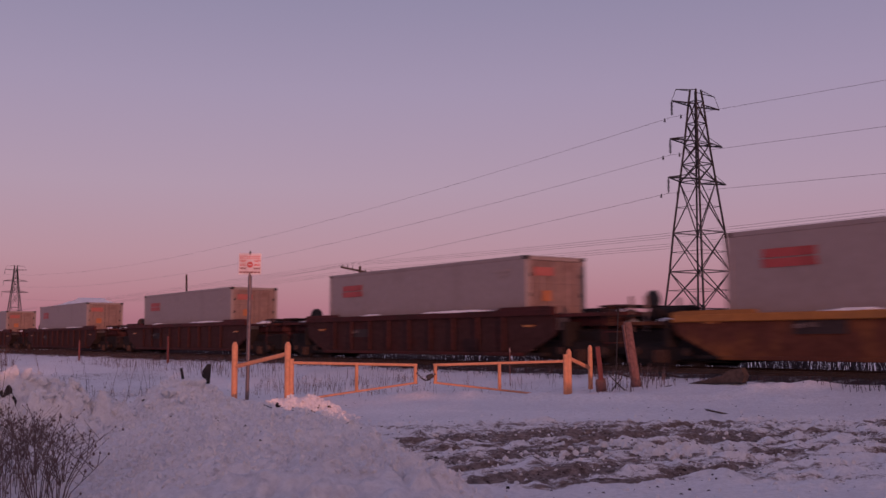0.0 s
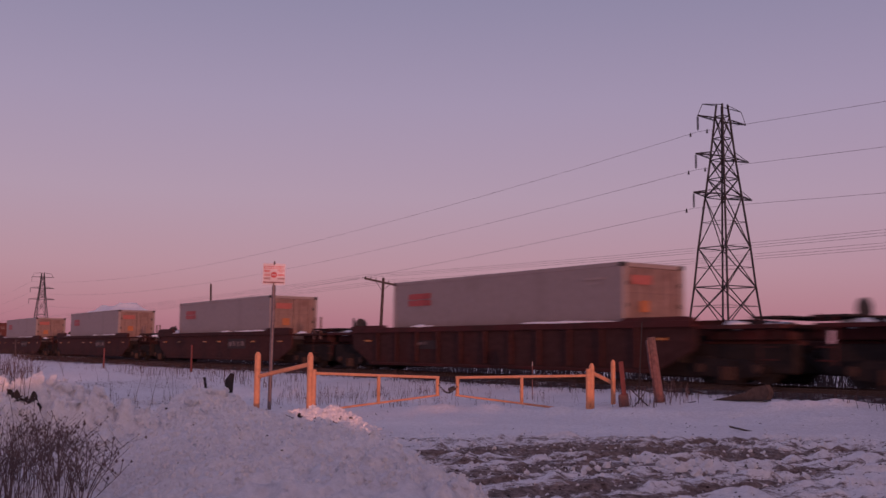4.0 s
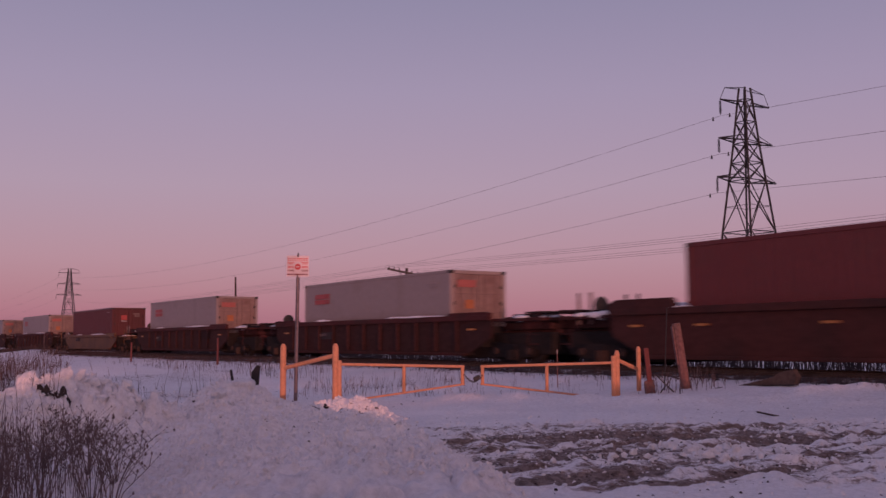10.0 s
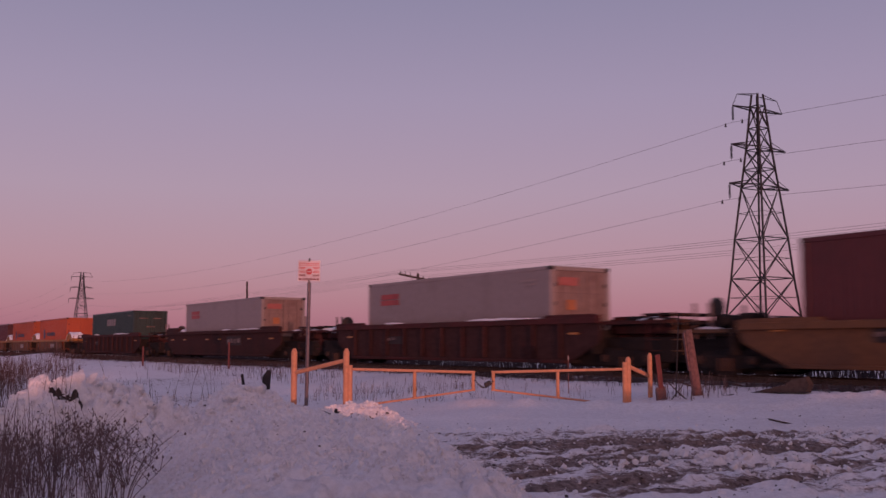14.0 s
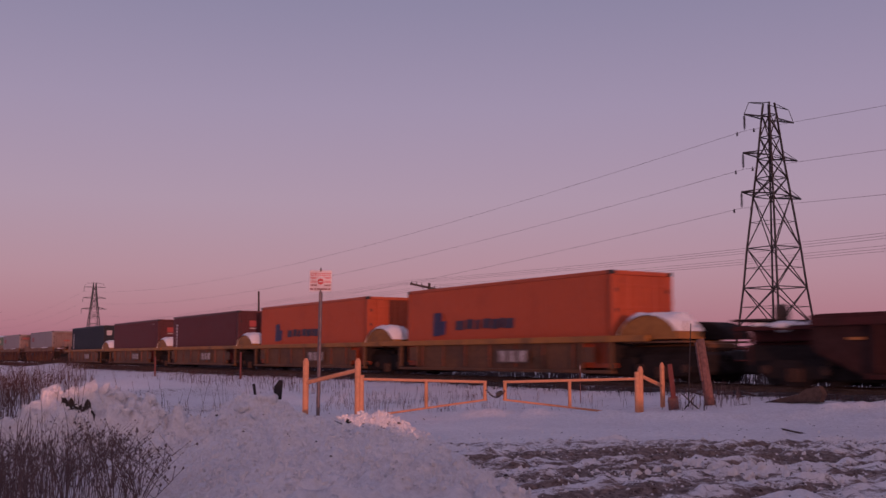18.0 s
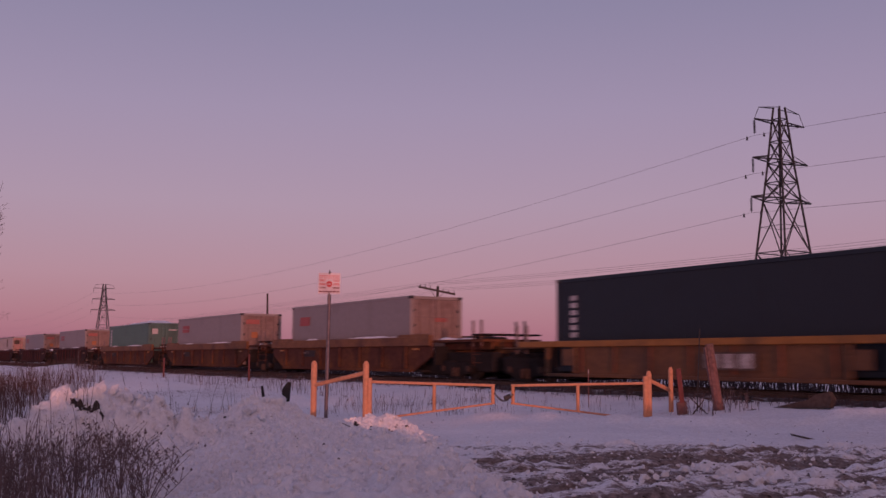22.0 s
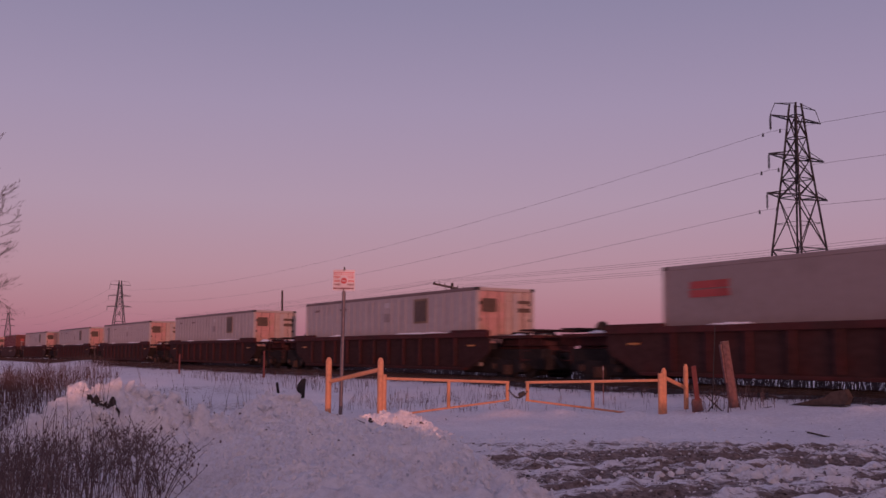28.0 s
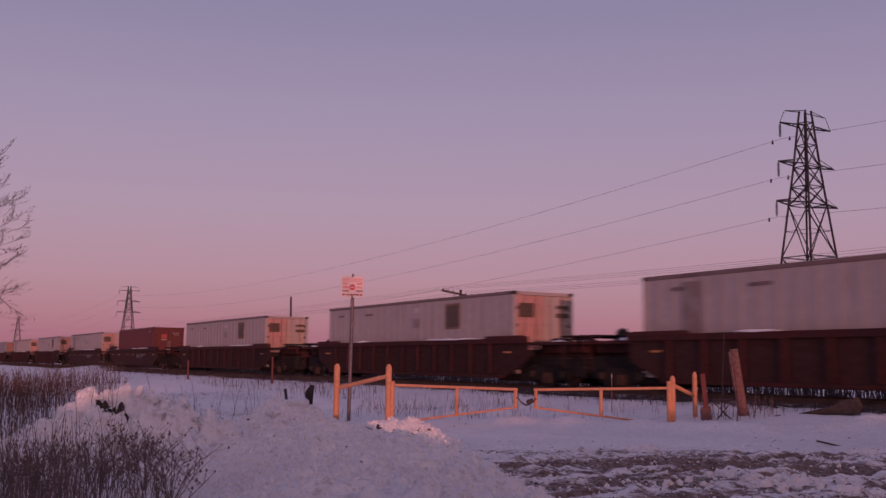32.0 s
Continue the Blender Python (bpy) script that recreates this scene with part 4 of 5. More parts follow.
        bm = rod(B(), (x1 - end * 0.1, 0, 1.33), (x1 + end * 0.55, 0, 1.33), 0.11, seg=8)
        box(bm, (x1 + end * 0.5, 0.02, 1.33), (0.3, 0.28, 0.3), 0.04)
        part("coupler", bm, STEEL_DARK, t)
        part("air_hose", rod(B(), (x1, -0.45, 1.35), (x1 + end * 0.45, -0.3, 0.95), 0.035, seg=6), BLACK, t)
        part("grab_rail", rod(B(), (x1 - end * 0.15, -1.25, 1.72), (x1 - end * 0.15, -1.25, 2.25), 0.022, seg=6), paint, t)
        if not slim:
            part("ladder_rail", rod(B(), (x1 - end * 0.6, -1.3, 1.1), (x1 - end * 0.6, -1.3, 2.2), 0.022, seg=6), paint, t)
            part("reservoir", rod(B(), (x1 - end * 1.2, -0.7, 1.95), (x1 - end * 1.2, 0.5, 1.95), 0.20, seg=12), CAR_DARK, t)
            part("walkway", box(B(), (x1 - end * 0.40, 0, SILL + 0.02), (1.0, 2.4, 0.06), 0.01), CAR_DARK, t)
            part("valve_box", box(B(), (x1 - end * 2.0, -0.3, 1.95), (0.5, 0.6, 0.45), 0.04), CAR_DARK, t)
            for z in (1.2, 1.5):
                part("step_rung", rod(B(), (x1 - end * 0.6, -1.3, z), (x1 - end * 0.15, -1.3, z), 0.02, seg=6), paint, t)
    if not slim:
        # snow lying along the sill and on the rear platform
        ledges = ((eb - 4.6, 1.9), (eb - 7.6, 0.8), (-eb + 2.5, 0.6)) if style == "brown" else ((eb - 5.0, 2.2), (-eb + 5.0, 0.8))
        for x, l in ledges:
            bm = B()
            bmesh.ops.create_icosphere(bm, subdivisions=3, radius=1, matrix=Matrix.Translation((x, -1.40, SILL)) @ Matrix.Diagonal((l, 0.10, 0.055, 1)))
            for v in bm.verts:
                v.co.z += 0.05 * noise.noise((v.co.x * 4, v.co.y * 4, x))
            part("ledge_snow", bm, SNOW, t, "thin snow along the sill")
    if style == "brown":
        bm = B()
        bmesh.ops.create_icosphere(bm, subdivisions=4, radius=1, matrix=Matrix.Translation((-eb + 0.6, -0.1, SILL - 0.02)) @ Matrix.Diagonal((1.0, 1.0, 0.24, 1)))
        for v in bm.verts:
            v.co.z += 0.10 * noise.noise(v.co * 1.7) + 0.05 * noise.noise(v.co * 5)
        part("drift", bm, SNOW, t, "low drift of snow on the end platform")
    if shared:
        make_truck(t, -pitch / 2)
        if first:
            make_truck(t, pitch / 2 - (0.0 if slim else 0.9))
    else:
        hub = 2.2 if style == "bare" else 2.38
        bm = rod(B(), (-hb + 0.35, 0.15, hub), (-hb + 0.40, 0.15, hub), 0.28, seg=16)
        rod(bm, (-hb + 0.375, 0.15, 1.7), (-hb + 0.375, 0.15, hub), 0.06, seg=6)
        part("brake_wheel", bm, STEEL_DARK, t)
        for end in (-1, 1):
            make_truck(t, end * (hb - 1.75))
    return t


def make_train():
    boxes, cars, moving = {}, {}, []
    middle = [s + LENGTH[feet] / 2 for s, feet, _, _ in TRAIN]
    for n, (s, feet, style, livery) in enumerate(TRAIN):
        c = middle[n]
        ahead = middle[n - 1] - c if n else 22.0
        behind = c - middle[n + 1] if n + 1 < len(TRAIN) else 22.0
        pitch = 16.0 if livery == "yellow" else min(24.2, max(20.0, round(2 * min(ahead, behind) if abs(ahead - behind) > 3 else ahead + behind) / 2))
        if (style, feet) in boxes:
            b = copy_thing(boxes[style, feet], Matrix())
        else:
            b = boxes[style, feet] = make_container(style, feet)
        first = livery in ("yellow", "rust") and TRAIN[n - 1][3] != livery
        last = livery == "yellow" and TRAIN[n + 1][3] != livery
        key = (livery, pitch, first, last)
        if key in cars:
            k = copy_thing(cars[key], Matrix())
        else:
            k = cars[key] = make_car(livery, feet, pitch, first, last)
        moving.append((b, c, DECK))
        moving.append((k, c, 0.0))
    return moving


MOVING = make_train()


def motions():
    """The whole train rolls past at an even speed."""
    turn = pose(0, 0, 0, 0, 0, YAW)
    for ob, s, z in MOVING:
        walk(ob, [(t, Matrix.Translation(along(s + SPEED * (t - 19.0), TRACK, z)) @ turn) for t in (0, 8, 16, 24, 32)])


# ---- pylons and wires ----
def make_pylon(base, height=34.5):
    """A square lattice pylon with three pairs of arms across the line. Local x along the line, y across."""
    t = thing("pylon", Matrix.Translation(base) @ pose(0, 0, 0, 0, 0, YAW), "dark steel lattice transmission tower with three cross-arms", "pylon", "towers of the power line")
    levels = ((0.0, 3.95), (5.2, 3.3), (10.2, 2.78), (15.4, 2.36), (22.2, 1.66), (26.9, 1.18), (27.4, 1.14), (33.1, 0.66), (34.7, 0.50))
    width = lambda z: float(np.interp(z, [a for a, _ in levels], [b for _, b in levels]))
    for i, (sx, sy) in enumerate(((-1, -1), (1, -1), (1, 1), (-1, 1))):
        bm = tube(B(), [(sx * w, sy * w, z) for z, w in levels], 0.145)
        part("leg", bm, TOWER_STEEL, t)
    bays = (0.0, 5.2, 10.2, 15.4, 22.2, 24.6, 27.2, 30.1, 33.1)
    corners = ((-1, -1), (1, -1), (1, 1), (-1, 1))
    for a, b in zip(bays, bays[1:]):
        for k in range(4):
            (x0, y0), (x1, y1) = corners[k], corners[(k + 1) % 4]
            wa, wb = width(a), width(b)
            bm = rod(B(), (x0 * wa, y0 * wa, a), (x1 * wb, y1 * wb, b), 0.09, seg=4)
            rod(bm, (x1 * wa, y1 * wa, a), (x0 * wb, y0 * wb, b), 0.09, seg=4)
            rod(bm, (x0 * wb, y0 * wb, b), (x1 * wb, y1 * wb, b), 0.07, seg=4)
            if b - a > 4:
                mid, wm = (a + b) / 2, width((a + b) / 2)
                rod(bm, (x0 * wm, y0 * wm, mid), (x1 * wm, y1 * wm, mid), 0.035, seg=4)
            part("bracing", bm, TOWER_STEEL, t)
    for z, reach, lift in ((32.6, 4.75, 2.0), (27.45, 5.2, 0.75), (22.3, 5.7, 0.75)):
        w = width(z)
        for side in (-1, 1):
            tip = (0, side * reach, z)
            bm = B()
            for sx in (-1, 1):
                rod(bm, (sx * w, side * w, z), tip, 0.10, seg=4)
                rod(bm, (sx * width(z + lift), side * width(z + lift), z + lift), (0, side * (reach - 0.9 if lift > 1 else reach), z + (lift - 0.35 if lift > 1 else 0.05)), 0.055, seg=4)
            if lift > 1:
                rod(bm, tip, (0, side * (reach - 0.9), z + lift - 0.35), 0.05, seg=4)
            for f in (0.35, 0.7):
                y = side * (w + f * (reach - w))
                rod(bm, (w * (1 - f), y, z), (-w * (1 - f), y, z), 0.04, seg=4)
            part("cross_arm", bm, TOWER_STEEL, t)
        bm = B()
        for k in range(11):
            rod(bm, (0, -reach, z - 0.25 - 0.155 * k), (0, -reach, z - 0.33 - 0.155 * k), 0.19, 0.10, seg=8)
        rod(bm, (0, -reach, z), (0, -reach, z - 2.1), 0.03, seg=5)
        part("insulator_string", bm, INSULATOR, t)
    return t


PYLONS = [along(-90.3, 105.5, 0.0), along(-493.7, 108.6, 1.2), along(-917.0, 111.8, 1.5), along(315.8, 102.5, 0.0)]
first_pylon = make_pylon(PYLONS[0])
for place in PYLONS[1:3]:
    copy_thing(first_pylon, Matrix.Translation(place) @ pose(0, 0, 0, 0, 0, YAW))


def make_wire(a, b, sag, r, name, label, group, marks=()):
    bm = B()
    n = 40
    pts = [a.lerp(b, i / n) - Vector((0, 0, sag * 4 * (i / n) * (1 - i / n))) for i in range(n + 1)]
    rings = []
    for p in pts:
        rings.append([bm.verts.new(p + (ACROSS * math.cos(u) + Vector((0, 0, math.sin(u)))) * r) for u in (0.5, 2.6, 4.7)])
    for p, q in zip(rings, rings[1:]):
        for k in range(3):
            bm.faces.new((p[k], p[(k + 1) % 3], q[(k + 1) % 3], q[k]))
    wire = part(name, bm, WIRE)
    tagged(wire, label, "wire", group)
    for f in marks:
        p = a.lerp(b, f) - Vector((0, 0, sag * 4 * f * (1 - f)))
        part("damper", rod(B(), p - Vector((0, 0, 0.35)), p + Vector((0, 0, 0.15)), 0.15, 0.07, 6), INSULATOR, wire)
    return wire


for z, reach in ((32.5, 4.75), (27.4, 5.2), (22.3, 5.7)):
    off = ACROSS * -reach + Vector((0, 0, z - 2.1))
    for (a, b), marks in (((0, 1), (0.0032,)), ((1, 2), ()), ((0, 3), (0.0038,))):
        make_wire(PYLONS[a] + off, PYLONS[b] + off, 5.5 if b == 3 else 6.5, 0.024, "power_line", "thin sagging conductor strung between the pylons", "conductors of the power line", marks)


# ---- poles along the far side of the track ----
ARM_SAG = 5.5      # the old crossarms hang down on their far end
PINS = (-2.05, -1.45, -0.85, 0.7, 1.4, 2.05)


def make_pole(s, d, high, lean, arm, tilt=0.0):
    t = thing("utility_pole", Matrix.Translation(along(s, d, gz(*along(s, d).xy) - 0.2)) @ pose(0, 0, 0, 0, 0, YAW) @ pose(0, 0, 0, lean, tilt, 0),
              "old wooden utility pole with a crossarm and pin insulators" if arm else "bare leaning wooden utility pole", "pole")
    part("shaft", rod(B(), (0, 0, 0), (0, 0, high), 0.19, 0.14, 8), WOOD_DARK, t)
    if arm:
        bar = part("crossarm", box(B(), (0, 0, 0), (0.14, 4.4, 0.19), 0.01), WOOD_DARK, t)
        bar.matrix_basis = pose(-0.12, 0, high - 0.45, -ARM_SAG, 0, 0)
        for y in PINS:
            part("pin_insulator", rod(B(), (0, y, 0.07), (0, y, 0.31), 0.06, 0.038, 6), INSULATOR, bar)
        for y in (-0.85, 0.85):
            part("brace", rod(B(), (-0.1, 0, high - 1.35), (-0.1, y, high - 0.5 - 0.096 * y), 0.028, seg=4), STEEL_DARK, t)
    return t


make_pole(-90.5, 53.05, 8.95, -2.5, True)
make_pole(-139.2, 53.8, 10.7, 2.5, False, 3.5)
make_pole(-162.6, 61.5, 7.9, 0.0, True)
for y in PINS:
    z = 8.80 - 0.14 * y
    make_wire(along(-90.5, 53.4 + y, z), along(59.9, 52.3 + y, z + 1.0), 1.3, 0.011, "telegraph_wire", "thin dark wire along the pole line", "wires of the pole line")
    make_wire(along(-90.5, 53.4 + y, z), along(-462.3, 56.2 + y, z), 1.0, 0.011, "telegraph_wire", "thin dark wire along the pole line", "wires of the pole line")


# ---- gate ----
def post(name_thing, x, y, high, r, label, cap=True, sleeve=0, lean=(0, 0)):
    z0 = gz(x, y)
    t = thing(name_thing, Matrix.Translation((x, y, z0 - 0.1)) @ pose(0, 0, 0, lean[0], lean[1], 0), label, "post", "posts of the gate")
    part("shaft", rod(B(), (0, 0, 0), (0, 0, high + 0.06), r, seg=16), GATE_YELLOW, t, smooth=False)
    if cap:
        part("cap", rod(B(), (0, 0, high + 0.06), (0, 0, high + 0.13), r, r * 0.45, 16), GATE_YELLOW, t)
    if sleeve:
        part("hinge_sleeve", rod(B(), (sleeve * 0.075, -0.01, 0.05), (sleeve * 0.075, -0.01, 0.98), 0.058, seg=14), GATE_YELLOW, t)
    return t


POST_A, POST_B, POST_C, POST_D = (-2.89, 22.22), (-1.7, 21.43), (4.44, 22.61), (5.02, 23.06)
for (x, y), high, r, sleeve in ((POST_A, 1.20, 0.066, 0), (POST_B, 1.20, 0.064, 1), (POST_C, 0.97, 0.062, -1), (POST_D, 0.97, 0.054, 0)):
    post("gate_post", x, y, high, r, "orange-yellow painted steel gate post standing in snow", sleeve=sleeve)


def stay(a, b, za, zb):
    pa, pb = Vector((*a, za)), Vector((*b, zb))
    t = thing("brace_pipe", Matrix.Translation(pa), "yellow steel pipe bracing two gate posts", "brace", "braces of the gate")
    part("pipe", rod(B(), (0, 0, 0), pb - pa, 0.045, seg=10), GATE_YELLOW, t)


stay(POST_A, POST_B, 0.73, 1.02)
stay(POST_C, POST_D, 0.88, 0.64)


def leaf(hinge, tip, z_top0, z_top1, z_low0, z_low1, label):
    a, b = Vector((*hinge, 0)), Vector((*tip, 0))
    t = thing("gate_leaf", Matrix.Translation(a), label, "gate", "leaves of the gate")
    d = b - a
    up = Vector((0, 0, 1))
    part("top_rail", rod(B(), up * z_top0, d + up * z_top1, 0.030, seg=8), GATE_YELLOW, t)
    part("bottom_rail", rod(B(), up * z_low0, d + up * z_low1, 0.022, seg=8), GATE_YELLOW, t)
    for f in (0.5, 0.985):
        part("upright", rod(B(), d * f + up * (z_low0 + f * (z_low1 - z_low0)), d * f + up * (z_top0 + f * (z_top1 - z_top0)), 0.038, seg=8), GATE_YELLOW, t)
    return t


leaf((POST_B[0] + 0.13, POST_B[1]), (1.02, 22.05), 0.83, 0.755, 0.05, 0.38, "yellow pipe gate leaf, closed, with snow under its rail")
leaf((POST_C[0] - 0.13, POST_C[1]), (1.37, 22.05), 0.81, 0.755, 0.02, 0.38, "yellow pipe gate leaf, closed, hung on the far post")
chain = thing("gate_chain", Matrix.Translation((1.02, 22.0, 0.58)), "dark chain with a heavy lock joining the gate leaves", "chain")
for k in range(12):
    f = k / 11
    c = Vector((0.38 * f, 0, -0.14 * math.sin(math.pi * f) - 0.02 * f))
    part("link", box(B(), c, (0.05, 0.03, 0.03), 0.006), STEEL_DARK, chain)
part("lock", box(B(), (0.27, -0.01, -0.07), (0.16, 0.09, 0.10), 0.02, pose(0, 0, 0, 0, -25, 0)), STEEL_DARK, chain)

# ---- sign ----
sign = thing("warning_sign", Matrix.Translation((-2.60, 22.05, gz(-2.6, 22.05) - 0.17)) @ pose(0, 0, 0, 0, 0.6, 0), "white and red warning sign on a steel post", "sign")
part("post", rod(B(), (0, 0, 0), (0, 0, 2.80), 0.040, seg=8), SIGN_POST, sign)
panel = part("panel", box(B(), (0.0, -0.05, 3.05), (0.48, 0.012, 0.455), 0.004), SIGN_WHITE, sign)
for k, w in enumerate((0.040, 0.034, 0.042, 0.030, 0.040, 0.036, 0.042, 0.034, 0.038)):
    x = -0.196 + 0.049 * k
    part("lettering_bar", box(B(), (x, -0.058, 3.215), (w, 0.006, 0.012)), SIGN_RED, panel)
    part("lettering_bar", box(B(), (x - w / 2 + 0.006, -0.058, 3.19), (0.010, 0.006, 0.055)), SIGN_RED, panel)
    part("lettering_bar", box(B(), (x + 0.004, -0.058, 3.165), (w * 0.8, 0.006, 0.010)), SIGN_RED, panel)
for side in (-0.15, 0.15):
    for z, w in ((3.125, 0.15), (3.10, 0.10), (3.045, 0.12), (3.02, 0.14), (2.965, 0.15), (2.945, 0.13)):
        part("lettering_bar", box(B(), (side, -0.058, z), (w, 0.006, 0.012)), SIGN_INK if z < 3.0 else SIGN_RED, panel)
emblem = part("emblem", rod(B(), (0, -0.056, 3.035), (0, -0.062, 3.035), 0.068, seg=8), SIGN_RED, panel)
part("emblem_bar", box(B(), (0, -0.064, 3.035), (0.085, 0.004, 0.020)), SIGN_WHITE, emblem)
for k, w in enumerate((0.07, 0.05, 0.08, 0.06, 0.07, 0.05)):
    part("lettering_bar", box(B(), (-0.19 + 0.076 * k, -0.058, 2.872), (w, 0.006, 0.030)), SIGN_INK, panel)
for z in (2.84, 3.262):
    part("bolt", rod(B(), (0, -0.075, z), (0, -0.04, z), 0.016, seg=6), STEEL_DARK, sign)
part("bracket", box(B(), (0, -0.03, 2.95), (0.05, 0.03, 0.70), 0.004), SIGN_POST, sign)
part("finial", rod(B(), (0, -0.03, 3.28), (0, -0.03, 3.335), 0.014, seg=6), STEEL_DARK, sign)


# ---- posts, stakes and timber by the crossing ----
def rest(x, y, sink=0.08):
    return Matrix.Translation((x, y, gz(x, y) - sink))


old_post = thing("leaning_timber_post", rest(5.97, 22.61) @ pose(0, 0, 0, 0, -7.5, 0), "weathered wooden post stump leaning beside the track", "post")
bm = rod(B(), (0, 0, 0), (0, 0, 1.53), 0.12, 0.095, 9)
for v in bm.verts:
    v.co += 0.02 * noise.noise_vector(v.co * 2.5)
part("shaft", bm, WOOD_OLD, old_post)
part("split_face", box(B(), (-0.092, 0, 1.05), (0.04, 0.13, 0.85), 0.01), WOOD_OLD, old_post)
iron = thing("iron_rod", rest(5.50, 22.67) @ pose(0, 0, 0, 0, 3, 0), "thin dark iron rod stuck upright in the snow", "rod")
part("bar", rod(B(), (0, 0, 0), (0, 0, 1.9), 0.016, 0.012, 6), STEEL_DARK, iron)
stake = thing("red_stake", rest(5.16, 22.44) @ pose(0, 0, 0, 4, -9, 20), "leaning red-painted wooden stake by the gate post", "stake")
part("board", box(B(), (0, 0, 0.55), (0.12, 0.03, 1.1), 0.008), RED_PAINT, stake)
part("foot", box(B(), (0.0, 0.03, 0.2), (0.24, 0.10, 0.36), 0.03), WOOD_OLD, stake)
log = thing("timber_log", rest(7.55, 21.66, -0.05) @ pose(0, 0, 0.02, 0, -5, -48), "broken weathered timber lying in the snow", "log")
bm = slab(B(), ((-0.95, -0.04), (0.55, -0.08), (0.64, 0.08), (0.57, 0.25), (0.29, 0.22), (0.12, 0.12), (-0.35, 0.05)), -0.10, 0.10)
part("beam", bm, WOOD_DARK, log)
for x, y, w, turn in ((7.42, 24.3, 0.42, -25), (7.05, 23.96, 0.22, 30), (6.3, 24.64, 0.3, 10), (5.9, 17.1, 0.42, 3)):
    bit = thing("wood_scrap", rest(x, y, -0.01) @ pose(0, 0, 0, 0, 12, turn), "dark scrap of wood lying on the snow", "wood scrap", "scraps by the track")
    part("piece", box(B(), (0, 0, 0.02), (w, 0.06, 0.03), 0.01), WOOD_DARK, bit)
for x, y, long, tilt, turn in ((5.62, 22.2, 0.62, -48, 10), (5.30, 22.35, 0.45, 38, -15), (6.12, 22.0, 0.50, 80, 5)):
    stick = thing("broken_stick", rest(x, y, 0.03) @ pose(0, 0, 0, 0, tilt, turn), "thin broken stick poking out of the snow by the leaning post", "stick", "sticks by the post")
    part("shaft", rod(B(), (0, 0, 0), (0, 0, long), 0.016, 0.009, 6), WOOD_DARK, stick)
for s, d, high in ((-46.6, 17.1, 1.25), (-55.4, 15.5, 1.05)):
    m = thing("marker_post", rest(*along(s, d).xy), "slim red marker post in the snow beside the track", "marker post", "markers by the track")
    part("shaft", rod(B(), (0, 0, 0), (0, 0, high + 0.08), 0.05, seg=8), RED_PAINT, m)
m = thing("survey_stake", rest(3.5, 25.43), "thin wooden stake with a pale ribbon tied at its top", "stake")
part("shaft", rod(B(), (0, 0, 0), (0, 0, 1.02), 0.012, seg=6), WOOD_OLD, m)
part("ribbon", box(B(), (0, -0.01, 0.95), (0.03, 0.02, 0.09), 0.006), BOX_GREY, m)
board = thing("black_board", rest(-2.54, 16.06, 0.06) @ pose(0, 0, 0, 0, 4, 20), "black plastic board standing up out of the snow bank", "board")
bm = slab(B(), ((-0.065, 0.0), (0.065, 0.0), (0.065, 0.42), (0.01, 0.43), (-0.06, 0.32)), -0.02, 0.02)
part("panel", bm, BLACK, board)
peg = thing("black_peg", rest(-2.81, 15.77, 0.05) @ pose(0, 0, 0, 0, -9, 0), "short black peg sticking out of the snow bank", "peg")
part("shaft", box(B(), (0, 0, 0.12), (0.04, 0.03, 0.26), 0.006), BLACK, peg)


# ---- dry plants ----
class Stems:
    """Gathers thin three-sided stems into one mesh."""
    def __init__(self):
        self.v, self.f = [], []

    def stem(self, pts, r0, r1):
        n0 = len(self.v)
        for i, p in enumerate(pts):
            r = r0 + (r1 - r0) * i / (len(pts) - 1)
            for u in (0.3, 2.4, 4.5):
                self.v.append((p[0] + r * math.cos(u), p[1] + r * math.sin(u), p[2]))
        for i in range(len(pts) - 1):
            for k in range(3):
                a, b = n0 + 3 * i + k, n0 + 3 * i + (k + 1) % 3
                self.f.append((a, b, b + 3, a + 3))

    def blob(self, p, r):
        n0 = len(self.v)
        for dx, dy, dz in ((r, 0, 0), (-r, 0, 0), (0, r, 0), (0, -r, 0), (0, 0, 1.8 * r), (0, 0, -1.2 * r)):
            self.v.append((p[0] + dx, p[1] + dy, p[2] + dz))
        for a, b, c in ((0, 2, 4), (2, 1, 4), (1, 3, 4), (3, 0, 4), (2, 0, 5), (1, 2, 5), (3, 1, 5), (0, 3, 5)):
            self.f.append((n0 + a, n0 + b, n0 + c))

    def make(self, name, mat):
        mesh = bpy.data.meshes.new(name)
        mesh.from_pydata(self.v, [], self.f)
        mesh.materials.append(mat)
        return new(name, mesh)


def weed(st, x, y, z, high, rnd, heads=0.4, branchy=0.5, r=0.006, lean=0.25):
    ax, ay = rnd.uniform(-lean, lean) * high, rnd.uniform(-lean, lean) * high
    bend = rnd.uniform(0.3, 1.0)
    at = lambda f: (x + ax * f ** (1 + bend), y + ay * f ** (1 + bend), z - 0.05 + (high + 0.05) * f)
    st.stem([at(f) for f in (0, 0.35, 0.7, 1.0)], r, r * 0.45)
    if rnd.random() < branchy:
        for _ in range(rnd.randint(2, 5)):
            f = rnd.uniform(0.35, 0.95)
            p = at(f)
            l, u = rnd.uniform(0.1, 0.28) * high, rnd.uniform(0, 6.28)
            q = (p[0] + l * math.cos(u), p[1] + l * math.sin(u), p[2] + l * rnd.uniform(0.5, 1.3))
            st.stem([p, q], r * 0.6, r * 0.35)
            if rnd.random() < heads:
                st.blob(q, rnd.uniform(0.005, 0.010))
    if rnd.random() < heads:
        st.blob(at(1.0), rnd.uniform(0.006, 0.011))


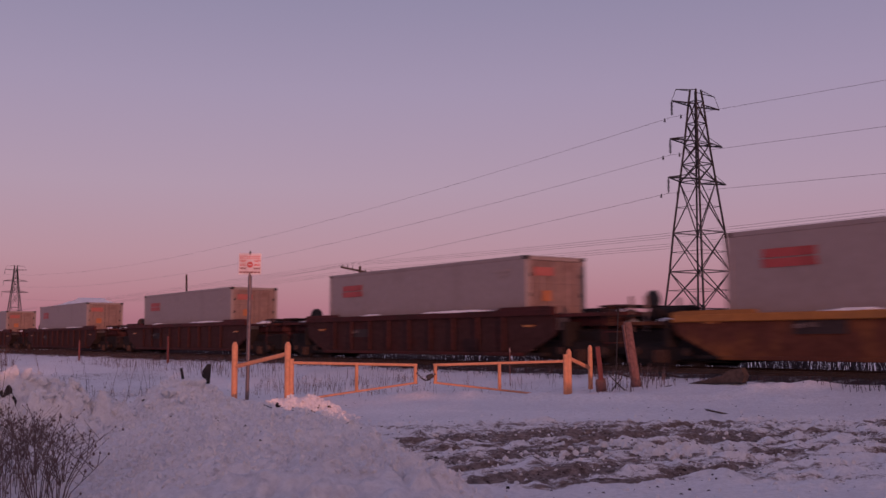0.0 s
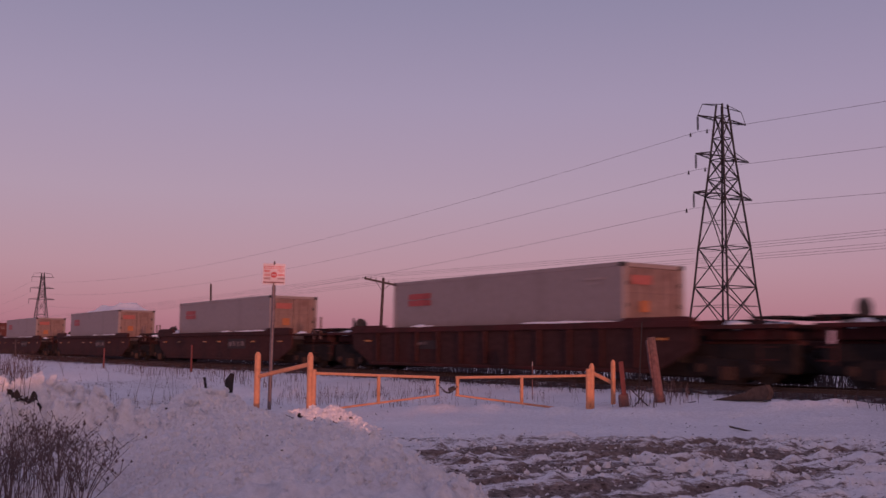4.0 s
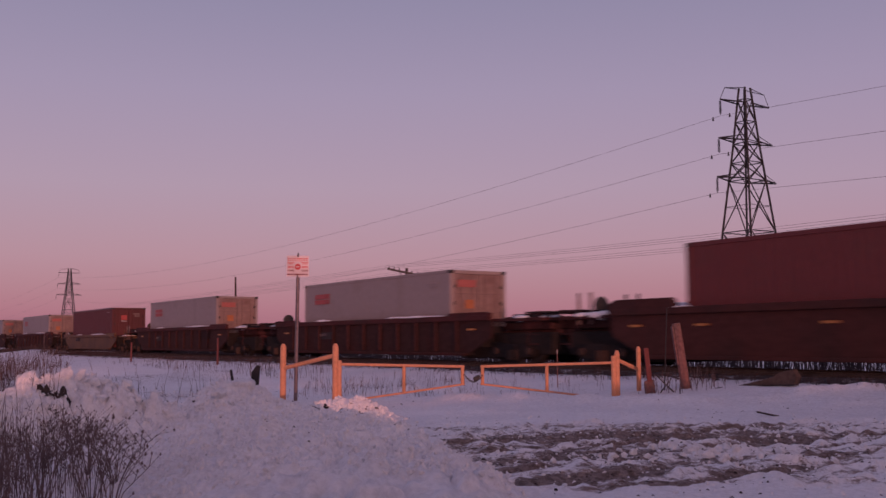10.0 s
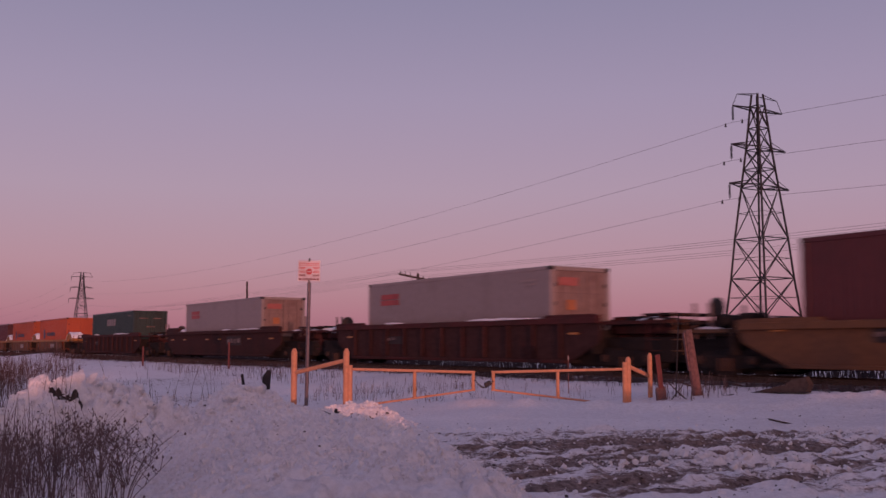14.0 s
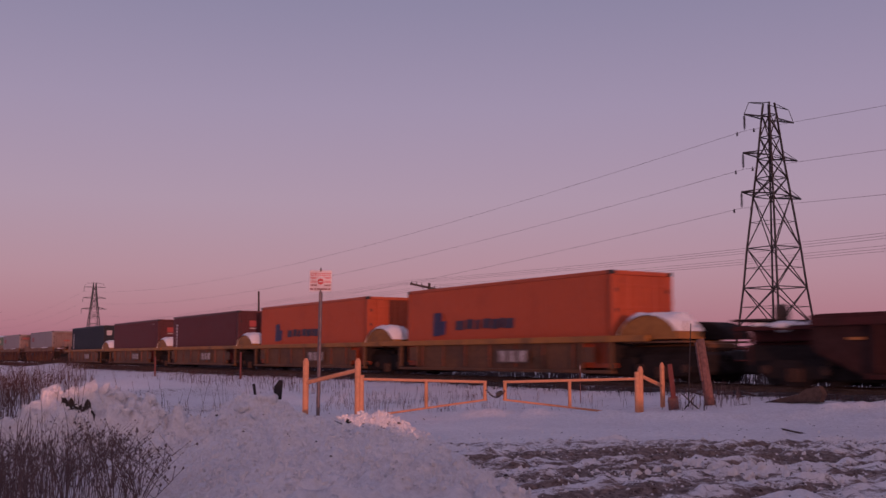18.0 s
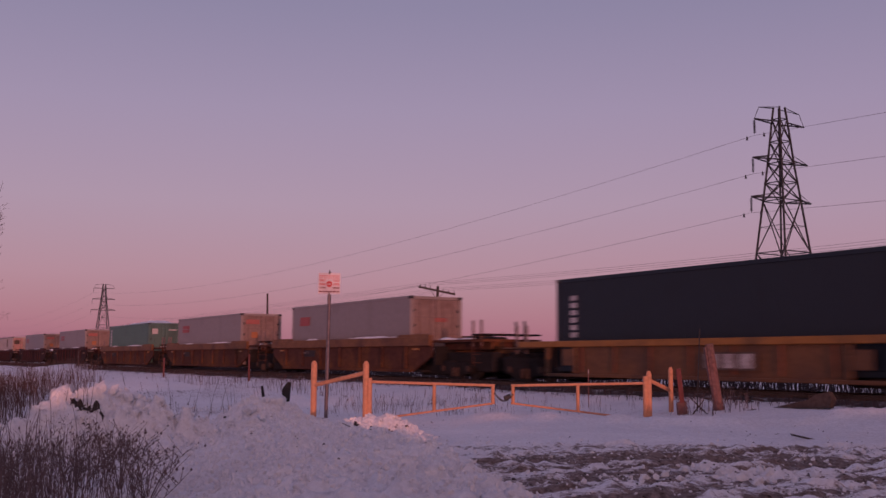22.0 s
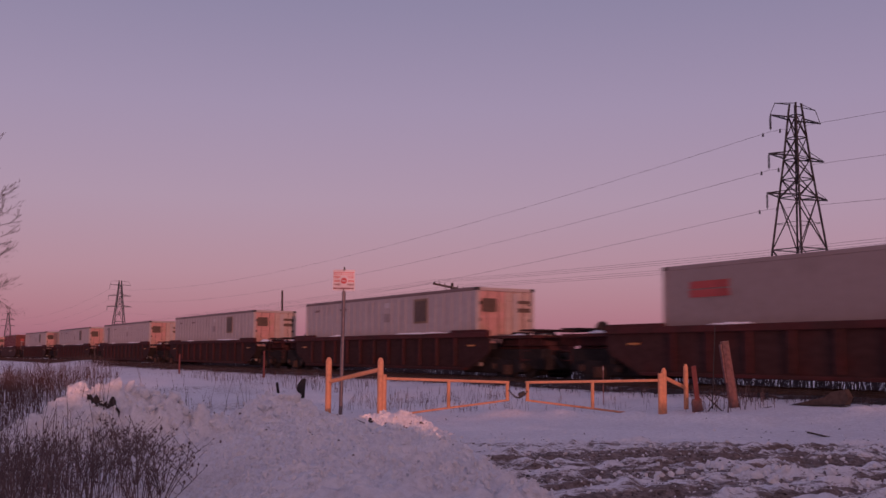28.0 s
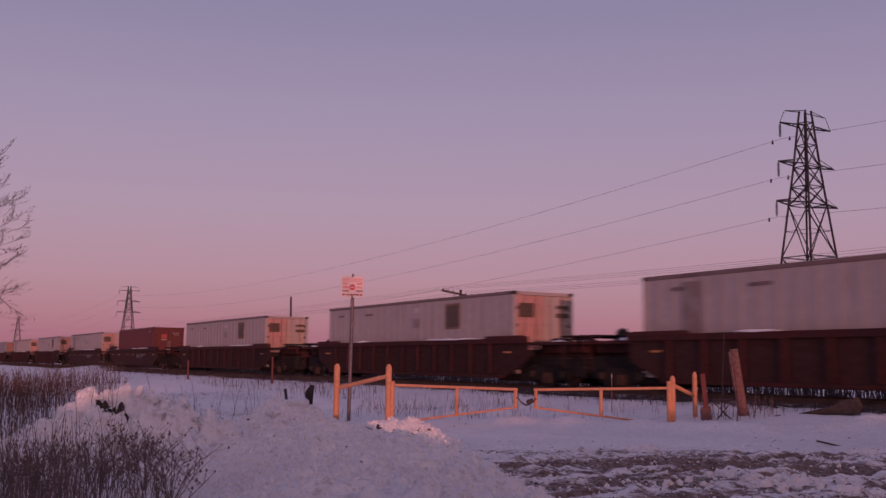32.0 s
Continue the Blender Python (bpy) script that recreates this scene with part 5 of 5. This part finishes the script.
def scatter(name, mat, count, area, high, label, seed, keep, **kw):
    rnd, st = random.Random(seed), Stems()
    (x0, x1), (y0, y1) = area
    pts = []
    while len(pts) < count:
        x, y = rnd.uniform(x0, x1), rnd.uniform(y0, y1)
        if rnd.random() < keep(x, y):
            pts.append((x, y * DEPTH))
    zs = ground_height(np.array([p[0] for p in pts]), np.array([p[1] for p in pts]))[0]
    for (x, y), z in zip(pts, zs):
        weed(st, x, y, float(z), rnd.uniform(*high), rnd, **kw)
    return tagged(st.make(name, mat), label, "dry weeds", kind="stuff")


def patch(x, y):
    """Thins the weeds out towards the snow bank, in clumps."""
    side = -0.325 * y - x
    clump = float(clouds(np.array([x]), np.array([y]), 0.9, 2, 77)[0]) + 0.5
    return max(0.0, min(1.0, side * 0.8)) * (0.2 + 0.8 * clump)


scatter("tall_weeds", STALK_DARK, 1700, ((-5.6, -1.5), (4.6, 9.4)), (0.30, 0.62), "dense dark dry weed stalks with seed heads in snow", 5, patch, heads=0.25, branchy=0.75, r=0.0042)
scatter("back_weeds", STALK_DARK, 420, ((-8.0, -2.8), (9.0, 13.5)), (0.25, 0.62), "scattered dark dry weeds in drifted snow", 15, lambda x, y: max(0.0, min(1.0, (-0.33 * y - x) * 0.5)), heads=0.3, branchy=0.6, r=0.005)
scatter("red_weeds", STALK, 3300, ((-17.0, -4.3), (13.0, 40.0)), (0.35, 0.95), "thicket of reddish-brown dry stalks in snow", 6, lambda x, y: max(0.0, min(1.0, (-0.375 * y - x) * 0.3)), heads=0.1, branchy=0.4, r=0.007)
scatter("sparse_stalks", STALK, 60, ((-9.0, -3.6), (12.0, 22.0)), (0.4, 0.85), "single dry stalks poking through the snow", 7, lambda x, y: 0.8 if x > -0.40 * y else 0.1, heads=0.1, branchy=0.2, r=0.0055)
scatter("gate_grass", STALK, 520, ((-3.0, 4.5), (20.5, 27.0)), (0.08, 0.30), "thin dry grass standing in snow behind the gate", 8, lambda x, y: (1.0 if x < 1.2 else 0.35), heads=0.0, branchy=0.3, r=0.0042)
scatter("scrub", STALK, 380, ((-16.0, -3.0), (28.0, 50.0)), (0.15, 0.45), "low dry scrub on drifted snow", 9, lambda x, y: 1.0 if 12.5 < ACROSS.x * x + ACROSS.y * y * DEPTH < 17.5 else 0.06, heads=0.0, branchy=0.4, r=0.008)
scatter("post_weeds", STALK_DARK, 60, ((4.9, 6.6), (19.3, 20.8)), (0.15, 0.5), "dry weeds round the leaning post", 10, lambda x, y: 1.0, heads=0.2, branchy=0.5, r=0.007)


def verge(name, d0, d1, s0, s1, count, high, seed, mat, label, r=0.007):
    rnd, st = random.Random(seed), Stems()
    pts = []
    for _ in range(count):
        s, d = rnd.uniform(s0, s1), rnd.triangular(d0, d1, d1 * 0.7 + d0 * 0.3)
        pts.append(along(s, d))
    zs = ground_height(np.array([p.x for p in pts]), np.array([p.y for p in pts]))[0]
    for p, z in zip(pts, zs):
        weed(st, p.x, p.y, float(z), rnd.uniform(*high), rnd, heads=0.0, branchy=0.35, r=r, lean=0.35)
    tagged(st.make(name, mat), label, "grass", kind="stuff")


verge("track_grass", 17.4, 19.2, -69, -4, 4200, (0.08, 0.30), 11, GRASS_DARK, "dark dry grass along the foot of the ballast")
verge("track_grass", 17.2, 19.2, -178, -67, 2800, (0.2, 0.5), 12, GRASS_DARK, "dark dry grass along the foot of the ballast", 0.014)
verge("far_grass", 23.6, 27.0, -145, 12, 13500, (0.3, 0.9), 13, GRASS_DARK, "dark dry grass on the far side of the track", 0.014)


def shrub(x, y, high, seed, spread=0.45):
    rnd = random.Random(seed)
    st = Stems()
    for _ in range(9):
        u, l = rnd.uniform(0, 6.28), rnd.uniform(0.2, 1.0) * spread
        top = (l * math.cos(u), l * math.sin(u), high * rnd.uniform(0.7, 1.0))
        mid = (top[0] * 0.35, top[1] * 0.35, top[2] * 0.5)
        st.stem([(0, 0, -0.05), mid, top], 0.006, 0.003)
        for _ in range(7):
            f = rnd.uniform(0.3, 1.0)
            p = [mid[i] + (top[i] - mid[i]) * f for i in range(3)]
            v, k = rnd.uniform(0, 6.28), rnd.uniform(0.08, 0.25)
            q = (p[0] + k * math.cos(v), p[1] + k * math.sin(v), p[2] + k * rnd.uniform(0.2, 1.0))
            st.stem([p, q], 0.004, 0.002)
            if rnd.random() < 0.6:
                st.blob(q, rnd.uniform(0.006, 0.012))
    ob = st.make("dry_shrub", STALK_DARK)
    ob.matrix_basis = rest(x, y, 0.0)
    tagged(ob, "small dark leafless shrub with dry seed heads in snow", "shrub", "shrubs at the roadside")


for n, (x, y, high) in enumerate(((-2.42, 7.76, 0.70), (-2.15, 7.31, 0.45), (-2.95, 8.21, 0.6), (-3.3, 7.65, 0.6), (-2.7, 9.34, 0.5), (-3.2, 10.12, 0.5), (-3.9, 11.92, 0.45), (-3.7, 9.22, 0.5))):
    shrub(x, y, high, 40 + n)
sticks = Stems()
rnd = random.Random(3)
for k in range(7):
    x, y = -1.30 + 0.022 * k, 13.39 - 0.07 * k
    z = gz(x, y)
    sticks.stem([(x, y, z - 0.03), (x + rnd.uniform(-0.1, 0.14), y - 0.03, z + rnd.uniform(0.02, 0.07)), (x + rnd.uniform(-0.08, 0.14), y, z + rnd.uniform(0.0, 0.10))], 0.03, 0.016)
for k in range(40):
    x, y = -33.5 + rnd.uniform(-6, 6), 90.6 + rnd.uniform(-3, 3)
    z = gz(x, y)
    sticks.stem([(x, y, z), (x + rnd.uniform(-0.8, 0.8), y, z + rnd.uniform(0.05, 0.3)), (x + rnd.uniform(-1.6, 1.6), y, z + rnd.uniform(0.0, 0.25))], 0.06, 0.03)
tagged(sticks.make("twigs", WOOD_DARK), "dark broken twigs in the snow heap by the gate", "twigs", kind="stuff")


def scatter_clods():
    """Broken lumps of ploughed snow on the banks, heaps and crossing."""
    rnd = random.Random(17)
    pts = []
    while len(pts) < 22000:
        x, y = rnd.uniform(-6.5, 7.5), rnd.uniform(6.0, 16.2)
        e = float(bank_edge(y)) - x
        heap = max(math.exp(-((x - hx) / rx) ** 2 - ((y - hy) / ry) ** 2) for hx, hy, rx, ry, _ in HEAPS)
        p = 0.75 if 0.0 < e < 4.0 and y < 15.5 else 0.85 * heap if e > 0 or y > 14.5 else 0.05 if y > 9.0 else 0.02
        if rnd.random() < max(p, 0.006):
            pts.append((x, y, rnd.choice((0.008, 0.010, 0.013, 0.016, 0.020, 0.025, 0.032)) * rnd.uniform(0.7, 1.3)))
    pts += [(rnd.gauss(-4.2, 0.9), rnd.gauss(12.2, 0.6), 0.02 + 0.09 * rnd.random() ** 3) for _ in range(420)]
    pts += [(rnd.gauss(3.3, 0.55), rnd.gauss(10.6, 0.35), 0.02 + 0.07 * rnd.random() ** 2) for _ in range(130)]
    pts += [(rnd.gauss(-2.7, 0.7), rnd.gauss(13.9, 0.5), 0.02 + 0.06 * rnd.random() ** 3) for _ in range(220)]
    pts += [(rnd.gauss(-1.05, 0.5), rnd.gauss(15.2, 0.18), 0.015 + 0.035 * rnd.random() ** 2) for _ in range(160)]
    pts += [(rnd.uniform(-9.0, -3.4), rnd.uniform(14.5, 24), rnd.uniform(0.02, 0.05)) for _ in range(500)]
    pts = [(x, y * DEPTH, r) for x, y, r in pts]
    z = ground_height(np.array([p[0] for p in pts]), np.array([p[1] for p in pts]))[0]
    base = B()
    bmesh.ops.create_icosphere(base, subdivisions=1, radius=1)
    base.verts.ensure_lookup_table()
    bv, bf = [v.co.copy() for v in base.verts], [[v.index for v in f.verts] for f in base.faces]
    base.free()
    verts, faces = [], []
    for (x, y, r), h in zip(pts, z):
        n0, turn = len(verts), Euler((rnd.uniform(0, 6), rnd.uniform(0, 6), rnd.uniform(0, 6))).to_matrix()
        sc = Vector((rnd.uniform(0.7, 1.4), rnd.uniform(0.6, 1.2), rnd.uniform(0.5, 0.9))) * r
        for c in bv:
            q = turn @ Vector((c.x * sc.x, c.y * sc.y, c.z * sc.z)) * rnd.uniform(0.8, 1.15)
            verts.append((x + q.x, y + q.y, float(h) + 0.05 * r + q.z))
        faces += [[n0 + i for i in f] for f in bf]
    mesh = bpy.data.meshes.new("snow_clods")
    mesh.from_pydata(verts, [], faces)
    mesh.materials.append(SNOW)
    tagged(new("snow_clods", mesh), "broken lumps of ploughed snow strewn over the banks", "snow clods", kind="stuff")


scatter_clods()


def scatter_earth():
    """Dark frozen earth and trash dug up with the ploughed snow."""
    rnd = random.Random(23)
    verts, faces = [], []
    spots = [(-4.5, 11.55, 0.24, 0.07, 30, 0.018), (-4.0, 12.3, 0.5, 0.3, 20, 0.018), (-3.6, 13.2, 1.2, 1.2, 70, 0.018), (-2.3, 11.0, 0.8, 0.9, 30, 0.014), (-1.1, 14.9, 0.5, 0.15, 18, 0.025), (2.6, 11.0, 2.6, 1.6, 1500, 0.013), (5.5, 11.8, 3.0, 1.4, 800, 0.012), (0.9, 9.6, 0.9, 0.8, 110, 0.018), (-3.4, 16.5, 1.6, 2.0, 120, 0.02), (-6.0, 20.0, 2.0, 3.0, 160, 0.025), (6.5, 15.0, 3.0, 1.2, 60, 0.015)]
    for cx, cy, sx, sy, count, size in spots:
        pts = [(rnd.gauss(cx, sx), rnd.gauss(cy, sy) * DEPTH) for _ in range(count)]
        heights = ground_height(np.array([p[0] for p in pts]), np.array([p[1] for p in pts]))[0]
        for (x, y), z in zip(pts, heights.tolist()):
            r, n0 = size * rnd.uniform(0.5, 1.5), len(verts)
            turn = rnd.uniform(0, 6.28)
            for u, h, k in ((0, 0, 1.5), (1.7, 0.1, 0.9), (3.1, 0, 1.4), (4.6, 0.1, 0.8), (1.0, 1.0, 0.5), (3.9, 0.9, 0.5)):
                verts.append((x + r * k * math.cos(u + turn), y + r * k * math.sin(u + turn), z - 0.2 * r + r * h * rnd.uniform(0.6, 1.0)))
            faces += [[n0 + i for i in f] for f in ((0, 1, 4), (1, 2, 5, 4), (2, 3, 5), (3, 0, 4, 5), (0, 3, 2, 1))]
    mesh = bpy.data.meshes.new("earth_clods")
    mesh.from_pydata(verts, [], faces)
    mesh.materials.append(EARTH)
    tagged(new("earth_clods", mesh), "dark frozen crumbs of earth on the churned snow", "earth crumbs", kind="stuff")


scatter_earth()


def snow_block(x, y, size, turn, seed):
    """A broken block of hard ploughed snow with worn edges."""
    bm = B()
    bmesh.ops.create_cube(bm, size=1)
    bmesh.ops.subdivide_edges(bm, edges=bm.edges[:], cuts=5, use_grid_fill=True)
    for v in bm.verts:
        c = v.co.copy()
        v.co = c.lerp(c.normalized() * 0.55, 0.45)
        v.co += 0.20 * noise.noise_vector(c * 2.2 + Vector((seed, 0, 0))) + 0.12 * noise.noise_vector(c * 6.0 + Vector((0, seed, 0)))
        v.co = Vector((v.co.x * size[0], v.co.y * size[1], v.co.z * size[2]))
    ob = part("snow_block", bm, SNOW, None, "", True)
    ob.matrix_basis = Matrix.Translation((x, y, gz(x, y) + 0.25 * size[2])) @ pose(0, 0, 0, 12, -9, turn)
    tagged(ob, "broken block of hard snow on top of the ploughed heap", "snow block", "blocks on the snow heap")


for n, (x, y, size, turn) in enumerate(((-5.10, 13.55, (0.25, 0.22, 0.24), 20), (-5.34, 13.45, (0.20, 0.20, 0.17), -30), (-4.75, 13.8, (0.30, 0.26, 0.17), 50), (-4.30, 13.9, (0.26, 0.22, 0.15), 10),
                                        (-2.62, 15.75, (0.26, 0.2, 0.14), 15), (-2.95, 15.4, (0.2, 0.18, 0.12), 60))):
    snow_block(x, y, size, turn, 3.7 * n)


def dark_patch(x, y, long, deep, seed):
    """Dark earth-coloured sheet with a ragged edge; paints the shade of a hollow in the heap."""
    n, m = 22, 12
    us, vs = np.meshgrid(np.linspace(-1, 1, n), np.linspace(-1, 1, m))
    gx, gy = x + us * long, y + vs * deep
    h = ground_height(gx.ravel(), gy.ravel())[0]
    keep = (us ** 2 + vs ** 2 + 1.6 * clouds(gx, gy, 0.14, 2, seed)) < 0.75
    quads = [(j * n + i, j * n + i + 1, (j + 1) * n + i + 1, (j + 1) * n + i) for j in range(m - 1) for i in range(n - 1) if keep[j, i]]
    bm = B()
    vert = [bm.verts.new((a, b, c + 0.014)) for a, b, c in zip(gx.ravel(), gy.ravel(), h)]
    for q in quads:
        bm.faces.new([vert[k] for k in q])
    bmesh.ops.delete(bm, geom=[v for v in bm.verts if not v.link_faces], context="VERTS")
    tagged(part("dark_patch", bm, EARTH, None, "", True), "dark ragged patch for an earthy, shaded hollow in the snow heap", "earth", kind="stuff")


dark_patch(-4.62, 13.22, 0.26, 0.075, 5)
dark_patch(-0.98, 16.72, 0.16, 0.10, 9)


# ---- bare trees ----
def make_tree(x, y, high, seed, name="bare_tree", label="tall leafless tree with fine upswept twigs", depth=6, trunk=0.2, wide=1.0):
    rnd = random.Random(seed)
    t = thing(name, rest(x, y, 0.1), label, "tree")
    crown, bole = Stems(), Stems()

    def grow(p, d, length, r, level):
        q = p + d * length
        mid = p.lerp(q, 0.5) + Vector((rnd.uniform(-1, 1), rnd.uniform(-1, 1), 0)) * length * 0.06
        (bole if level < 2 else crown).stem([p, mid, q], r, r * 0.68)
        if level == depth:
            return
        for k in range(rnd.randint(2, 3) + (1 if level > 2 else 0)):
            spread = rnd.uniform(0.25, 0.75) * wide
            side = Vector((rnd.uniform(-1, 1), rnd.uniform(-1, 1), rnd.uniform(-0.2, 0.5)))
            nd = (d + side * spread + Vector((0, 0, 0.12))).normalized()
            start = p.lerp(q, rnd.uniform(0.55, 1.0)) if k else q
            grow(start, nd, length * rnd.uniform(0.6, 0.82), r * 0.58, level + 1)

    grow(Vector((0, 0, 0)), Vector((0.03, 0, 1)), high * 0.24, trunk, 0)
    for name_part, st in (("trunk", bole), ("crown", crown)):
        ob = st.make(name_part, BARK)
        ob.parent = t


def make_spreading_tree(x, y, high, seed):
    """A tall tree with limbs leaving the trunk all the way up, upswept above and level below."""
    rnd = random.Random(seed)
    t = thing("bare_tree", rest(x, y, 0.1), "tall leafless tree with a broad crown of fine twigs", "tree")
    bole, limbs, twigs = Stems(), Stems(), Stems()
    spine = [Vector((0.2 * math.sin(0.5 * k), 0.15 * math.cos(0.7 * k), high * k / 8)) for k in range(9)]
    bole.stem(spine, 0.26, 0.05)

    def grow(p, d, length, r, level):
        q = p + d * length
        mid = p.lerp(q, 0.5) + Vector((rnd.uniform(-1, 1), rnd.uniform(-1, 1), rnd.uniform(-1, 0.3))) * length * 0.07
        (limbs if level < 2 else twigs).stem([p, mid, q], r, r * 0.6)
        if level == 4:
            return
        for k in range(7 if level == 0 else 5 if level == 1 else 4):
            f = rnd.uniform(0.25, 1.0) if k else 1.0
            start = p.lerp(mid, f * 2) if f < 0.5 else mid.lerp(q, f * 2 - 1)
            side = Vector((rnd.uniform(-1, 1), rnd.uniform(-1, 1), rnd.uniform(-0.45, 0.9)))
            grow(start, (d + side * rnd.uniform(0.4, 0.9)).normalized(), length * rnd.uniform(0.34, 0.52), max(0.009, r * 0.5), level + 1)

    for n in range(64):
        f = 0.20 + 0.76 * n / 63
        reach = 5.6 * min(1.0, (1.04 - f) / 0.5) ** 0.75 * rnd.uniform(0.85, 1.08)
        u = n * 2.4 + rnd.uniform(-0.4, 0.4)
        rise = -0.05 + 1.3 * f * f + rnd.uniform(-0.1, 0.15)
        grow(Vector((0, 0, high * f)), Vector((math.cos(u), math.sin(u), rise)).normalized(), reach * 0.72, 0.075, 0)
    for name_part, st in (("trunk", bole), ("limbs", limbs), ("crown", twigs)):
        ob = st.make(name_part, BARK)
        ob.parent = t


make_spreading_tree(-31.9, 57.8, 18.0, 29)
for n, (s, d, high) in enumerate(((-109, 63, 4.0), (-114, 65, 3.5), (-72, 73, 4.5), (-64, 78, 5.0), (-56, 69, 3.6), (-159, 68, 4.5))):
    make_tree(*along(s, d).xy, high, 60 + n, "sapling", "small leafless sapling beyond the track", 5, 0.05)


# ---- added unseen ridge of snow that keeps the low sun off the near ground ----
def make_shade_ridge():
    to_sun = Vector((TO_SUN.x, TO_SUN.y, 0)).normalized()
    side = Vector((-to_sun.y, to_sun.x, 0))
    bm = B()
    rows = []
    for k in range(-140, 141):
        c = k * 0.25
        # crest height is shaped so that sun reaches only the gate and chosen heaps
        high = 1.60 + 0.04 * noise.noise((c * 0.3, 0, 5)) + 0.80 * float(1 - step(1.9, 2.9, np.array(c))) - 0.28 * math.exp(-((c + 1.65) / 0.55) ** 2) + 0.36 * float(step(5.6, 8.9, np.array(c)))
        row = []
        for j in range(-6, 7):
            f = max(0.0, 1 - abs(j) / 6.0)
            p = to_sun * (28 + j * 0.55) + side * c
            row.append(bm.verts.new((p.x, p.y, -0.1 + (high + 0.1) * f ** 0.8 + (0.08 * noise.noise((p.x, p.y, 0)) if 0 < f < 1 else 0))))
        rows.append(row)
    for a, b in zip(rows, rows[1:]):
        for j in range(12):
            bm.faces.new((a[j], a[j + 1], b[j + 1], b[j]))
    bmesh.ops.recalc_face_normals(bm, faces=bm.faces[:])
    tagged(part("shade_ridge", bm, SNOW, None, "", True), "added unseen snow ridge that shades the near ground", "snow ridge", kind="structure")


make_shade_ridge()

motions()
